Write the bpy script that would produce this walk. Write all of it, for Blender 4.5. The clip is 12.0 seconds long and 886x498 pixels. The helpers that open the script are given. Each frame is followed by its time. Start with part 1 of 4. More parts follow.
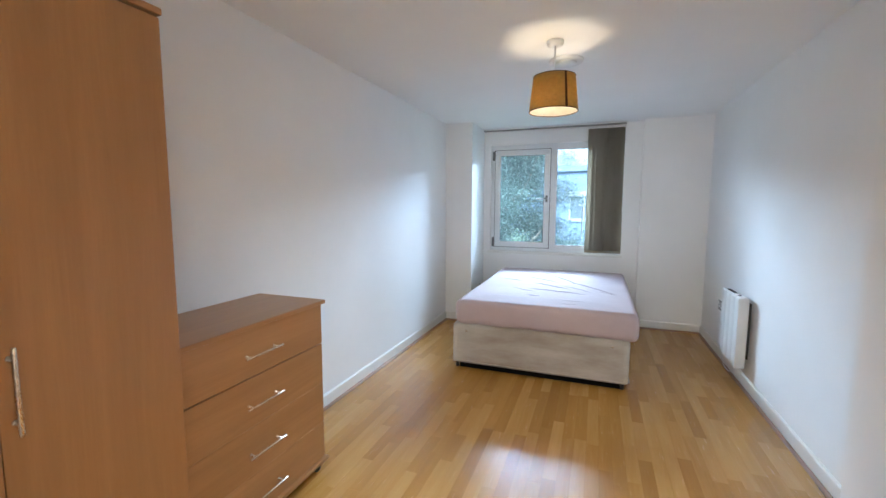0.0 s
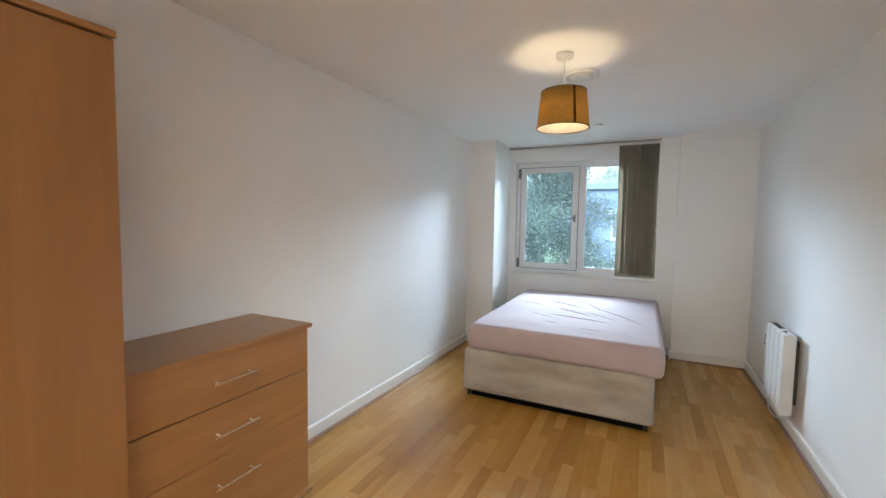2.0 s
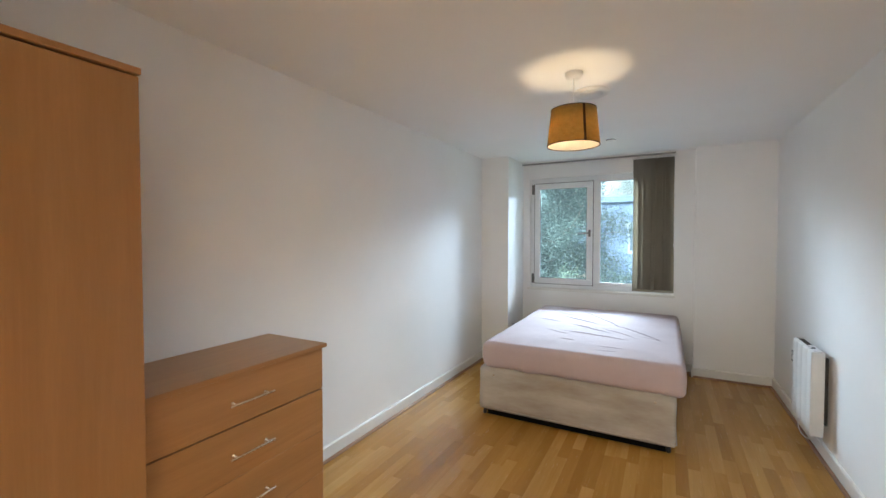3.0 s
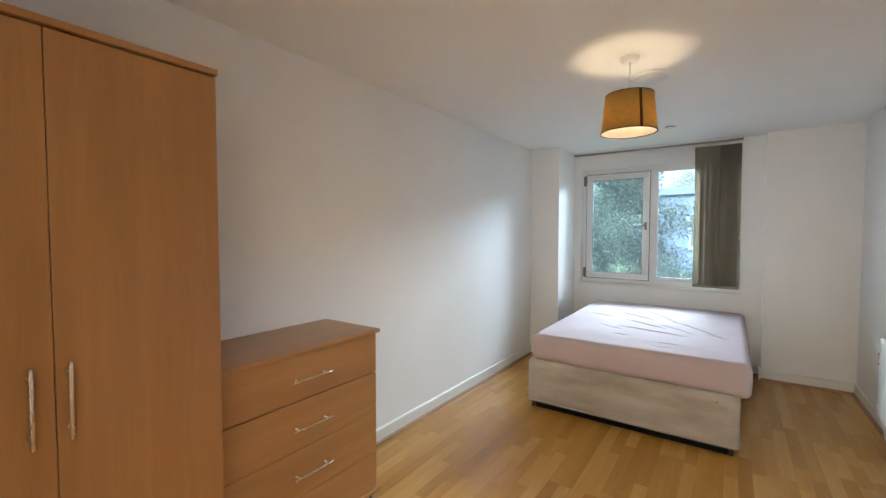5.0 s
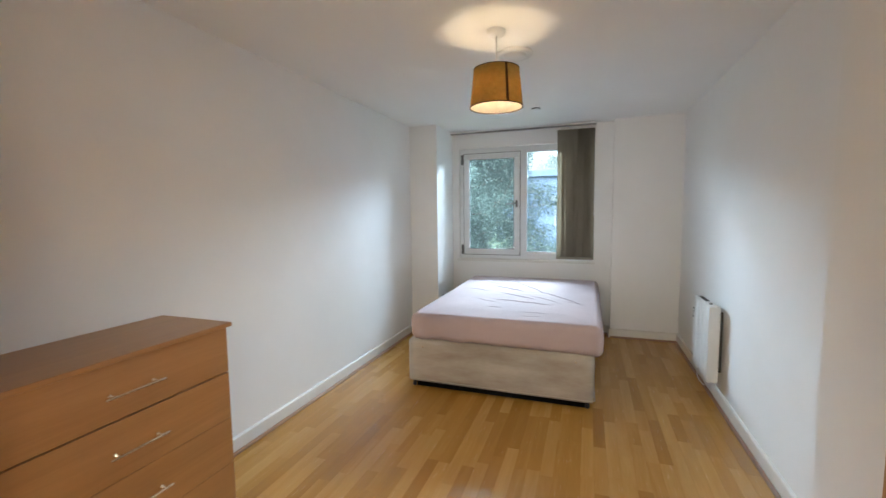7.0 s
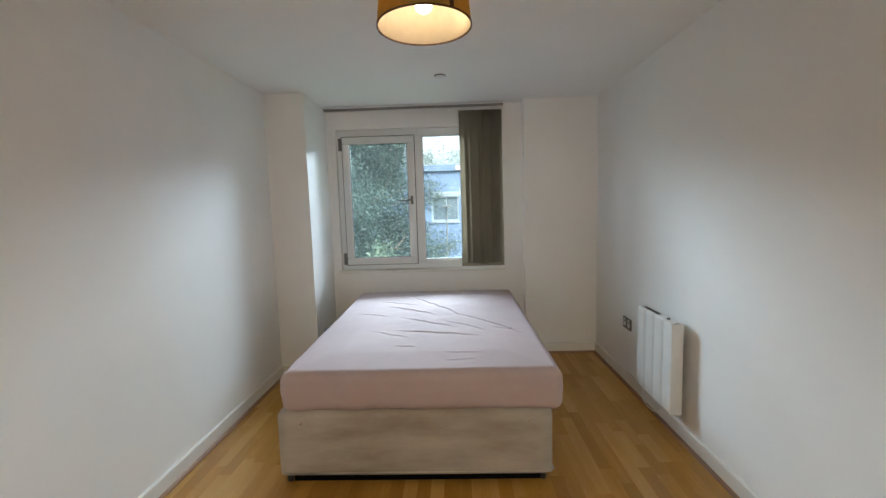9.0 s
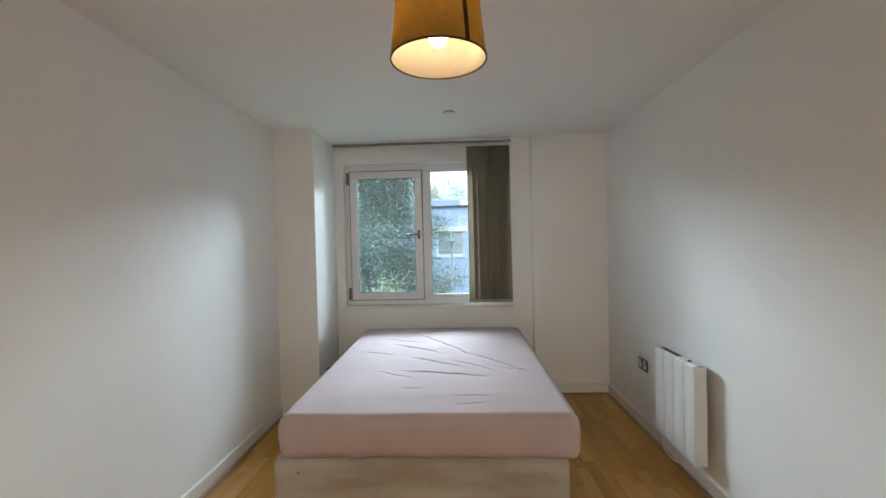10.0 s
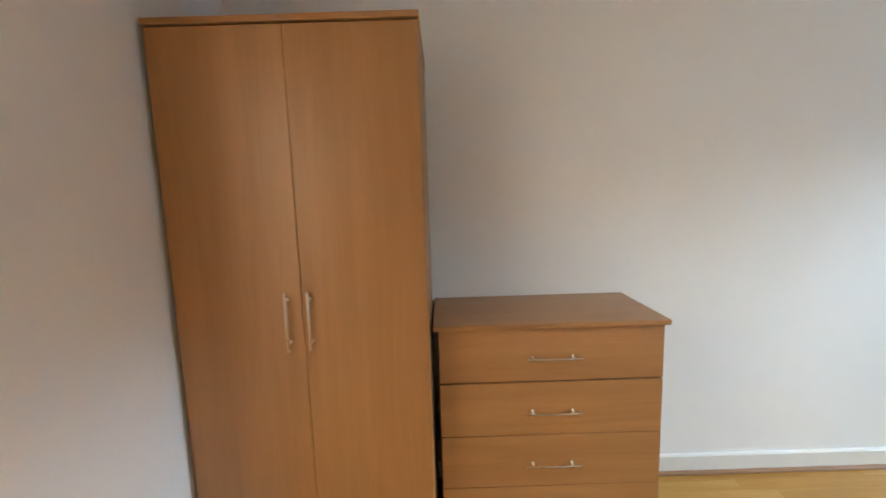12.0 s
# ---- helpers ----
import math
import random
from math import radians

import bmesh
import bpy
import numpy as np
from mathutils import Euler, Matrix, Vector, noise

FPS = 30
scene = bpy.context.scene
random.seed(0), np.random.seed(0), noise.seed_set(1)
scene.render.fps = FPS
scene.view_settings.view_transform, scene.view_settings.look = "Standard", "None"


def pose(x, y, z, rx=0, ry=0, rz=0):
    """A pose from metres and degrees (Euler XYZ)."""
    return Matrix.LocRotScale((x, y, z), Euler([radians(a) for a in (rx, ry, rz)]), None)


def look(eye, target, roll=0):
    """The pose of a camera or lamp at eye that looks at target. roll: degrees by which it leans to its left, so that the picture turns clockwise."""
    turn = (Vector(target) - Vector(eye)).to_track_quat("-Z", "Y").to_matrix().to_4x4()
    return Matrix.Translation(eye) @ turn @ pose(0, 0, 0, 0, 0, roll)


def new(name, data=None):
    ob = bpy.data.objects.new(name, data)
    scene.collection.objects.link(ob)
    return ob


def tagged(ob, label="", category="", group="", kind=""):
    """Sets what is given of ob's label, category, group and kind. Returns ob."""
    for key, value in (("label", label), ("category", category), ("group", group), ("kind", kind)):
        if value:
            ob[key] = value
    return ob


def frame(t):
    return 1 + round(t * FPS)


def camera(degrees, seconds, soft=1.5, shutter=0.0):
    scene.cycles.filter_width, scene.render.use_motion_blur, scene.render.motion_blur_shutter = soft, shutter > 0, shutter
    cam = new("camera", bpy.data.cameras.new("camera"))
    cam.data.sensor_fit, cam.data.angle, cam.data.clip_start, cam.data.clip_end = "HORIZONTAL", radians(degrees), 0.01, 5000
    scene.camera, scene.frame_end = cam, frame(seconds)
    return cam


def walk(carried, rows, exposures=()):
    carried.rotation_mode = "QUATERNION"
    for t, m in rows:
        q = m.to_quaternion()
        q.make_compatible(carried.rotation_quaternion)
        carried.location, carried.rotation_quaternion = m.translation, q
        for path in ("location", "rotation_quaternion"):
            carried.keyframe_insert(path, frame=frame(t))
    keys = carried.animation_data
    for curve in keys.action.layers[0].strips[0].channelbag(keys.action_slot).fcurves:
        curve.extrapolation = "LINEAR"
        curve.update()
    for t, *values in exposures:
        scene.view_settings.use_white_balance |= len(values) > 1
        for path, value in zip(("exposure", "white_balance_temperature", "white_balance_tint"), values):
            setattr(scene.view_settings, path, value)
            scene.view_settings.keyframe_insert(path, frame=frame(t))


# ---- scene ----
cam = camera(94.1, 12.0, shutter=0.2)
PATH = [
    (0, (0.108, 0.224, 1.412), (-0.586, 2.088, 1.207), 0.2),
    (0.5, (0.118, 0.288, 1.44), (-0.712, 2.1, 1.278), 0.3),
    (1, (0.187, 0.347, 1.444), (-0.698, 2.134, 1.289), 0.8),
    (1.5, (0.265, 0.412, 1.442), (-0.603, 2.207, 1.286), 1.3),
    (2, (0.29, 0.437, 1.445), (-0.593, 2.227, 1.315), 0.9),
    (2.5, (0.299, 0.427, 1.45), (-0.621, 2.201, 1.364), 0.3),
    (3, (0.309, 0.435, 1.464), (-0.643, 2.193, 1.408), -0.0),
    (3.5, (0.315, 0.433, 1.448), (-0.688, 2.163, 1.407), 0.1),
    (5.3, (0.319, 0.396, 1.43), (-0.836, 2.027, 1.347), 0.0),
    (5.5, (0.329, 0.394, 1.415), (-0.82, 2.029, 1.333), -0.0),
    (6, (0.33, 0.407, 1.424), (-0.737, 2.095, 1.319), -0.4),
    (6.5, (0.333, 0.433, 1.419), (-0.603, 2.196, 1.283), -1.0),
    (7, (0.327, 0.567, 1.411), (-0.337, 2.445, 1.237), -0.7),
    (7.4, (0.187, 0.769, 1.379), (-0.125, 2.731, 1.15), 0.0),
    (7.5, (0.173, 0.845, 1.39), (-0.054, 2.814, 1.126), 0.1),
    (7.7, (0.194, 0.958, 1.399), (-0.086, 2.922, 1.146), -0.1),
    (9.5, (-0.156, 1.622, 1.443), (-0.163, 3.617, 1.308), -2.1),
    (9.8, (-0.13, 1.6, 1.444), (-0.158, 3.599, 1.381), -1.6),
    (10, (-0.119, 1.618, 1.436), (-0.195, 3.617, 1.402), -1.3),
    (10.5, (-0.087, 1.515, 1.466), (-0.702, 3.418, 1.42), -2.3),
    (10.9, (-0.01, 1.348, 1.466), (-1.298, 2.871, 1.319), -1.8),
    (11, (0.011, 1.311, 1.464), (-1.424, 2.693, 1.291), -1.6),
    (11.3, (0.06, 1.237, 1.451), (-1.705, 2.152, 1.23), -1.4),
    (11.4, (0.099, 1.222, 1.446), (-1.74, 1.97, 1.211), -1.6),
    (11.5, (0.118, 1.208, 1.435), (-1.784, 1.784, 1.21), -1.7),
    (12, (0.258, 1.151, 1.406), (-1.726, 1.153, 1.148), -1.8),
]
EXPOSURES = [
    (0.0, 2.66, 5170, 5),
    (0.5, 2.86, 5520, 5),
    (1.0, 2.71, 5620, 5),
    (1.5, 2.54, 5670, 5),
    (2.0, 2.49, 5720, 5),
    (3.5, 2.49, 5770, 5),
    (5.5, 2.49, 5870, 5),
    (6.5, 2.49, 5820, 5),
    (7.5, 2.34, 5770, 5),
    (9.3, 2.01, 6200, 5),
    (10.2, 2.01, 6200, 5),
    (10.6, 2.05, 6400, 8),
    (11.0, 2.34, 7000, 15),
    (11.5, 2.59, 7600, 20),
    (12.0, 2.87, 5590, 1),
]
walk(cam, [(t, look(eye, target, roll)) for t, eye, target, roll in PATH], EXPOSURES)

# ---- light ----
world = bpy.data.worlds.new("sky")
scene.world = world
world.use_nodes = True
wn = world.node_tree.nodes
sky = wn.new("ShaderNodeTexSky")
sky.sky_type = "NISHITA"
sky.sun_disc = False
sky.sun_elevation = radians(38)
sky.sun_rotation = radians(150)
sky.air_density = 1.0
sky.dust_density = 7.0
sky.ozone_density = 1.0
wn["Background"].inputs["Strength"].default_value = 0.13
pale = wn.new("ShaderNodeHueSaturation")
pale.inputs["Saturation"].default_value = 0.18
pale.inputs["Value"].default_value = 1.4
world.node_tree.links.new(sky.outputs["Color"], pale.inputs["Color"])
world.node_tree.links.new(pale.outputs["Color"], wn["Background"].inputs["Color"])

sun_data = bpy.data.lights.new("sun", "SUN")
sun_data.energy, sun_data.angle, sun_data.color = 0.5, radians(12), (1.0, 0.95, 0.88)
sun = new("sun", sun_data)
sun.matrix_world = look((8, -14, 14), (0, 0, 0))

bulb_data = bpy.data.lights.new("bulb_light", "POINT")
bulb_data.energy, bulb_data.color, bulb_data.shadow_soft_size = 0.58, (1.0, 0.67, 0.38), 0.03
bulb_light = new("bulb_light", bulb_data)
bulb_light.location = (-0.167, 2.88, 2.052)

# the sky's light into the window, from above the view
skylight_data = bpy.data.lights.new("sky_through_window", "AREA")
skylight_data.shape, skylight_data.size, skylight_data.size_y = "RECTANGLE", 7.6, 1.2
skylight_data.energy, skylight_data.color = 460.0, (0.76, 0.89, 1.0)
skylight = new("sky_through_window", skylight_data)
skylight.matrix_world = look((-1.75, 9.56, 3.36), (-1.45, 6.04, 0.81))


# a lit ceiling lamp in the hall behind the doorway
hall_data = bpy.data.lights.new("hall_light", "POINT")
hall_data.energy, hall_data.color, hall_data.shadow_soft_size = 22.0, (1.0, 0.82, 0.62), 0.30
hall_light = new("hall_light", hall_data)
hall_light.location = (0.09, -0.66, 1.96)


# ---- materials ----
def nodes_of(name):
    m = bpy.data.materials.new(name)
    m.use_nodes = True
    nt = m.node_tree
    return m, nt, nt.nodes["Principled BSDF"]


def add(nt, kind, **values):
    n = nt.nodes.new(kind)
    for k, v in values.items():
        n.inputs[k.replace("_", " ")].default_value = v
    return n


def ramp(nt, stops):
    r = nt.nodes.new("ShaderNodeValToRGB")
    while len(r.color_ramp.elements) < len(stops):
        r.color_ramp.elements.new(0.5)
    for e, (p, c) in zip(r.color_ramp.elements, stops):
        e.position, e.color = p, (*c, 1)
    return r


def coords(nt, scale=(1, 1, 1), kind="Object", rot=(0, 0, 0)):
    tc = nt.nodes.new("ShaderNodeTexCoord")
    mp = nt.nodes.new("ShaderNodeMapping")
    mp.inputs["Scale"].default_value = scale
    mp.inputs["Rotation"].default_value = rot
    nt.links.new(tc.outputs[kind], mp.inputs["Vector"])
    return mp.outputs["Vector"]


def bump(nt, bsdf, height, strength, distance=0.01):
    b = add(nt, "ShaderNodeBump", Strength=strength, Distance=distance)
    nt.links.new(height, b.inputs["Height"])
    nt.links.new(b.outputs["Normal"], bsdf.inputs["Normal"])


def surface(name, dark, light, rough=0.5, scale=6.0, fine=180.0, relief=0.15, metal=0.0, rough_var=0.1, stretch=(1, 1, 1)):
    """A plain surface with a broad tone change and a fine relief."""
    m, nt, b = nodes_of(name)
    v = coords(nt, stretch)
    big = add(nt, "ShaderNodeTexNoise", Scale=scale, Detail=5.0, Roughness=0.6)
    small = add(nt, "ShaderNodeTexNoise", Scale=fine, Detail=3.0)
    nt.links.new(v, big.inputs["Vector"])
    nt.links.new(v, small.inputs["Vector"])
    r = ramp(nt, [(0.3, dark), (0.7, light)])
    nt.links.new(big.outputs["Fac"], r.inputs["Fac"])
    nt.links.new(r.outputs["Color"], b.inputs["Base Color"])
    mr = add(nt, "ShaderNodeMapRange")
    mr.inputs["To Min"].default_value, mr.inputs["To Max"].default_value = rough - rough_var, rough + rough_var
    nt.links.new(small.outputs["Fac"], mr.inputs["Value"])
    nt.links.new(mr.outputs["Result"], b.inputs["Roughness"])
    b.inputs["Metallic"].default_value = metal
    if relief:
        bump(nt, b, small.outputs["Fac"], relief, 0.002)
    return m


def wood(name, dark, mid, light, axis, rough=0.42, grain=1.0, figure=0.35, random_kind="", range_half=0.38, tone=0.28, relief=0.06, rough_var=0.08):
    """Wood with long grain along one axis; random_kind shifts tone and figure piece by piece."""
    m, nt, b = nodes_of(name)
    L = nt.links
    stretch = [14.0 * grain] * 3
    stretch[axis] = 0.9 * grain
    v = coords(nt, stretch)
    rnd = None
    if random_kind:
        if random_kind == "object":
            rnd = nt.nodes.new("ShaderNodeObjectInfo").outputs["Random"]
        else:
            rnd = nt.nodes.new("ShaderNodeNewGeometry").outputs["Random Per Island"]
        off = add(nt, "ShaderNodeVectorMath")
        off.operation = "MULTIPLY_ADD"
        comb = nt.nodes.new("ShaderNodeCombineXYZ")
        for k in range(3):
            L.new(rnd, comb.inputs[k])
        L.new(comb.outputs[0], off.inputs[0])
        off.inputs[1].default_value = (57.0, 91.0, 33.0)
        L.new(v, off.inputs[2])
        v = off.outputs[0]
    n1 = add(nt, "ShaderNodeTexNoise", Scale=1.0, Detail=6.0, Roughness=0.62, Distortion=0.6)
    n2 = add(nt, "ShaderNodeTexNoise", Scale=9.0, Detail=4.0, Roughness=0.7)
    n3 = add(nt, "ShaderNodeTexNoise", Scale=0.22, Detail=2.0, Distortion=1.2)
    for n in (n1, n2, n3):
        L.new(v, n.inputs["Vector"])
    mix = add(nt, "ShaderNodeMath")
    mix.operation = "MULTIPLY_ADD"
    L.new(n2.outputs["Fac"], mix.inputs[0])
    mix.inputs[1].default_value = 0.35
    L.new(n1.outputs["Fac"], mix.inputs[2])
    mix2 = add(nt, "ShaderNodeMath")
    mix2.operation = "MULTIPLY_ADD"
    L.new(n3.outputs["Fac"], mix2.inputs[0])
    mix2.inputs[1].default_value = figure
    L.new(mix.outputs[0], mix2.inputs[2])
    fac = mix2.outputs[0]
    mean = 0.5 + 0.175 + figure * 0.5
    r = ramp(nt, [(0.0, dark), (0.5, mid), (1.0, light)])
    mr = add(nt, "ShaderNodeMapRange")
    mr.inputs["From Min"].default_value, mr.inputs["From Max"].default_value = mean - range_half, mean + range_half
    L.new(fac, mr.inputs["Value"])
    if rnd is not None:
        sh = add(nt, "ShaderNodeMapRange")
        sh.inputs["To Min"].default_value, sh.inputs["To Max"].default_value = -tone, tone
        L.new(rnd, sh.inputs["Value"])
        s = add(nt, "ShaderNodeMath")
        L.new(mr.outputs[0], s.inputs[0])
        L.new(sh.outputs[0], s.inputs[1])
        L.new(s.outputs[0], r.inputs["Fac"])
    else:
        L.new(mr.outputs[0], r.inputs["Fac"])
    L.new(r.outputs["Color"], b.inputs["Base Color"])
    rr = add(nt, "ShaderNodeMapRange")
    rr.inputs["To Min"].default_value, rr.inputs["To Max"].default_value = rough - rough_var, rough + rough_var
    L.new(n2.outputs["Fac"], rr.inputs["Value"])
    L.new(rr.outputs[0], b.inputs["Roughness"])
    bump(nt, b, n2.outputs["Fac"], relief, 0.002)
    return m


PAINT = surface("wall_paint", (0.845, 0.84, 0.825), (0.88, 0.875, 0.865), 0.55, 1.7, 260, 0.10)
CEILING_PAINT = surface("ceiling_paint", (0.86, 0.868, 0.862), (0.89, 0.898, 0.892), 0.7, 1.3, 220, 0.08)
GLOSS_PAINT = surface("skirting_gloss", (0.745, 0.73, 0.69), (0.795, 0.78, 0.74), 0.45, 5.0, 120, 0.04)
PLASTIC = surface("white_plastic", (0.76, 0.76, 0.75), (0.81, 0.81, 0.80), 0.35, 7.0, 300, 0.02)
UPVC = surface("upvc_white", (0.76, 0.775, 0.78), (0.82, 0.83, 0.83), 0.28, 4.0, 200, 0.02)
GASKET = surface("black_rubber", (0.012, 0.012, 0.012), (0.03, 0.03, 0.03), 0.6, 20, 200, 0.05)
# near-black colour that paints in the shade under the bed
UNDERBED_SHADE = surface("underbed_shade", (0.004, 0.004, 0.004), (0.007, 0.007, 0.007), 0.97, 20, 300, 0.2, rough_var=0.02)
UNDERBED_SHADE.node_tree.nodes["Principled BSDF"].inputs["Specular IOR Level"].default_value = 0.05
# grey of the glazing seal, also painted in where narrow gaps lie in shade
SEAL_AND_GAP_SHADE = surface("seal_and_gap_shade", (0.10, 0.10, 0.10), (0.16, 0.16, 0.16), 0.6, 20, 200, 0.05)
HEATER_PAINT = surface("heater_enamel", (0.74, 0.75, 0.74), (0.80, 0.80, 0.79), 0.38, 5.0, 250, 0.03)
GRILLE = surface("dark_grille", (0.05, 0.05, 0.05), (0.09, 0.085, 0.08), 0.5, 20, 200, 0.1)
NICKEL = surface("brushed_nickel", (0.55, 0.47, 0.37), (0.66, 0.57, 0.46), 0.27, 12, 400, 0.03, 1.0, 0.08)
STEEL = surface("dark_steel", (0.15, 0.145, 0.14), (0.21, 0.205, 0.195), 0.30, 12, 300, 0.03, 1.0, 0.08)
BLACK_PLASTIC = surface("black_plastic", (0.012, 0.012, 0.012), (0.028, 0.026, 0.025), 0.42, 15, 200, 0.03)
BEECH_V = wood("beech_laminate_upright", (0.319, 0.158, 0.053), (0.373, 0.191, 0.068), (0.451, 0.236, 0.088), 2, 0.38, 1.0, 0.7, relief=0.02)
BEECH_H = wood("beech_laminate_level", (0.303, 0.151, 0.052), (0.383, 0.196, 0.072), (0.461, 0.242, 0.091), 1, 0.33, 1.0, 0.5, relief=0.02)
OAK_DOOR = wood("oak_veneer_door", (0.26, 0.125, 0.04), (0.36, 0.185, 0.065), (0.45, 0.25, 0.10), 2, 0.40, 0.8, 0.9)
BEADING = wood("beading_wood", (0.20, 0.10, 0.045), (0.28, 0.145, 0.068), (0.36, 0.20, 0.10), 1, 0.42, 1.0, 0.4)
FLOOR_PIECE = wood("oak_strip_piece", (0.27, 0.120, 0.019), (0.44, 0.226, 0.043), (0.68, 0.43, 0.135), 1, 0.27, 0.8, 0.35, "object", 0.95, 0.18, 0.006, 0.012)
FLOOR_REST = wood("oak_strip_rest", (0.27, 0.120, 0.019), (0.44, 0.226, 0.043), (0.68, 0.43, 0.135), 1, 0.27, 0.8, 0.35, "island", 0.95, 0.18, 0.006, 0.012)
for varnished in (FLOOR_PIECE, FLOOR_REST):
    varnished.node_tree.nodes["Principled BSDF"].inputs["Specular IOR Level"].default_value = 0.36
SUBFLOOR = surface("subfloor_dark", (0.10, 0.055, 0.025), (0.14, 0.08, 0.04), 0.8, 5, 100, 0.1)
SHEET = surface("pink_cotton", (0.455, 0.365, 0.37), (0.505, 0.41, 0.415), 0.85, 3.0, 700, 0.25)
DIVAN = surface("divan_cloth", (0.31, 0.26, 0.205), (0.50, 0.465, 0.41), 0.9, 3.2, 600, 0.3, stretch=(0.6, 0.6, 2.2))
PIPING = surface("divan_edge", (0.42, 0.38, 0.33), (0.48, 0.44, 0.39), 0.85, 8, 500, 0.2)
FACADE = surface("blue_render", (0.085, 0.120, 0.190), (0.105, 0.142, 0.215), 0.8, 0.8, 60, 0.2)
FACADE_TRIM = surface("pale_trim", (0.15, 0.17, 0.19), (0.21, 0.23, 0.25), 0.6, 2, 80, 0.1)
ROOF_FELT = surface("roof_edge_grey", (0.07, 0.10, 0.15), (0.10, 0.135, 0.19), 0.7, 2, 60, 0.2)
RED_SIGN = surface("faded_red_panel", (0.40, 0.27, 0.30), (0.46, 0.32, 0.34), 0.6, 3, 60, 0.1)
GRASS = surface("rough_grass", (0.05, 0.075, 0.025), (0.09, 0.12, 0.045), 0.9, 0.6, 20, 0.6)
BARK = surface("bark", (0.07, 0.055, 0.04), (0.13, 0.105, 0.08), 0.9, 6, 60, 0.8, stretch=(1, 1, 0.25))
# bark of the far trees, its colour paled for the haze of distance
BARK_HAZE = surface("hazy_far_bark", (0.26, 0.24, 0.22), (0.36, 0.34, 0.31), 0.9, 6, 60, 0.4)
SLAT = surface("blind_fabric", (0.27, 0.24, 0.185), (0.32, 0.285, 0.225), 0.85, 5, 500, 0.25, stretch=(1, 1, 0.3))


def leaf_material(name, dark, light):
    m, nt, b = nodes_of(name)
    g = nt.nodes.new("ShaderNodeNewGeometry")
    r = ramp(nt, [(0.0, dark), (0.55, tuple((d + e) / 2.6 for d, e in zip(dark, light))), (1.0, light)])
    nt.links.new(g.outputs["Random Per Island"], r.inputs["Fac"])
    nt.links.new(r.outputs["Color"], b.inputs["Base Color"])
    b.inputs["Roughness"].default_value = 0.9
    b.inputs["Specular IOR Level"].default_value = 0.1
    tr = nt.nodes.new("ShaderNodeBsdfTranslucent")
    nt.links.new(r.outputs["Color"], tr.inputs["Color"])
    mx = nt.nodes.new("ShaderNodeMixShader")
    mx.inputs["Fac"].default_value = 0.5
    nt.links.new(b.outputs[0], mx.inputs[1])
    nt.links.new(tr.outputs[0], mx.inputs[2])
    nt.links.new(mx.outputs[0], nt.nodes["Material Output"].inputs["Surface"])
    return m


LEAF_DARK = leaf_material("evergreen_leaf", (0.048, 0.070, 0.058), (0.165, 0.205, 0.178))
# distance haze is mixed into this leaf colour
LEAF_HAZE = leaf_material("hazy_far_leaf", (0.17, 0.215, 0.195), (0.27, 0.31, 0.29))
LEAF_LIGHT = leaf_material("pale_leaf", (0.10, 0.135, 0.085), (0.26, 0.30, 0.21))


def glass_material():
    m, nt, b = nodes_of("window_glass")
    nt.nodes.remove(b)
    tr = nt.nodes.new("ShaderNodeBsdfTransparent")
    tr.inputs["Color"].default_value = (0.89, 0.95, 0.96, 1)
    gl = nt.nodes.new("ShaderNodeBsdfGlossy")
    gl.inputs["Roughness"].default_value = 0.02
    fr = nt.nodes.new("ShaderNodeFresnel")
    fr.inputs["IOR"].default_value = 1.10
    mx = nt.nodes.new("ShaderNodeMixShader")
    nt.links.new(fr.outputs[0], mx.inputs["Fac"])
    nt.links.new(tr.outputs[0], mx.inputs[1])
    nt.links.new(gl.outputs[0], mx.inputs[2])
    dust = nt.nodes.new("ShaderNodeBsdfTranslucent")
    dust.inputs["Color"].default_value = (0.80, 0.86, 0.88, 1)
    dusty = nt.nodes.new("ShaderNodeMixShader")
    dusty.inputs["Fac"].default_value = 0.006
    nt.links.new(mx.outputs[0], dusty.inputs[1])
    nt.links.new(dust.outputs[0], dusty.inputs[2])
    nt.links.new(dusty.outputs[0], nt.nodes["Material Output"].inputs["Surface"])
    return m


GLASS = glass_material()


def shade_cloth(name, dark, light, through_part):
    m, nt, b = nodes_of(name)
    v = coords(nt, (1, 1, 1))
    w1 = add(nt, "ShaderNodeTexNoise", Scale=45.0, Detail=4.0, Roughness=0.7)
    w2 = add(nt, "ShaderNodeTexNoise", Scale=420.0, Detail=2.0)
    nt.links.new(v, w1.inputs["Vector"])
    nt.links.new(v, w2.inputs["Vector"])
    r = ramp(nt, [(0.3, dark), (0.7, light)])
    nt.links.new(w1.outputs["Fac"], r.inputs["Fac"])
    nt.links.new(r.outputs["Color"], b.inputs["Base Color"])
    b.inputs["Roughness"].default_value = 0.9
    bump(nt, b, w2.outputs["Fac"], 0.3, 0.002)
    tr = nt.nodes.new("ShaderNodeBsdfTranslucent")
    nt.links.new(r.outputs["Color"], tr.inputs["Color"])
    mx = nt.nodes.new("ShaderNodeMixShader")
    mx.inputs["Fac"].default_value = through_part
    nt.links.new(b.outputs[0], mx.inputs[1])
    nt.links.new(tr.outputs[0], mx.inputs[2])
    nt.links.new(mx.outputs[0], nt.nodes["Material Output"].inputs["Surface"])
    return m


SHADE_OUT = shade_cloth("shade_brown_cloth", (0.52, 0.375, 0.13), (0.63, 0.465, 0.175), 0.76)
SHADE_IN = shade_cloth("shade_cream_lining", (0.80, 0.76, 0.68), (0.86, 0.82, 0.74), 0.62)
SHADE_SEAM = surface("shade_seam_cloth", (0.05, 0.03, 0.015), (0.08, 0.045, 0.02), 0.9, 20, 400, 0.2)


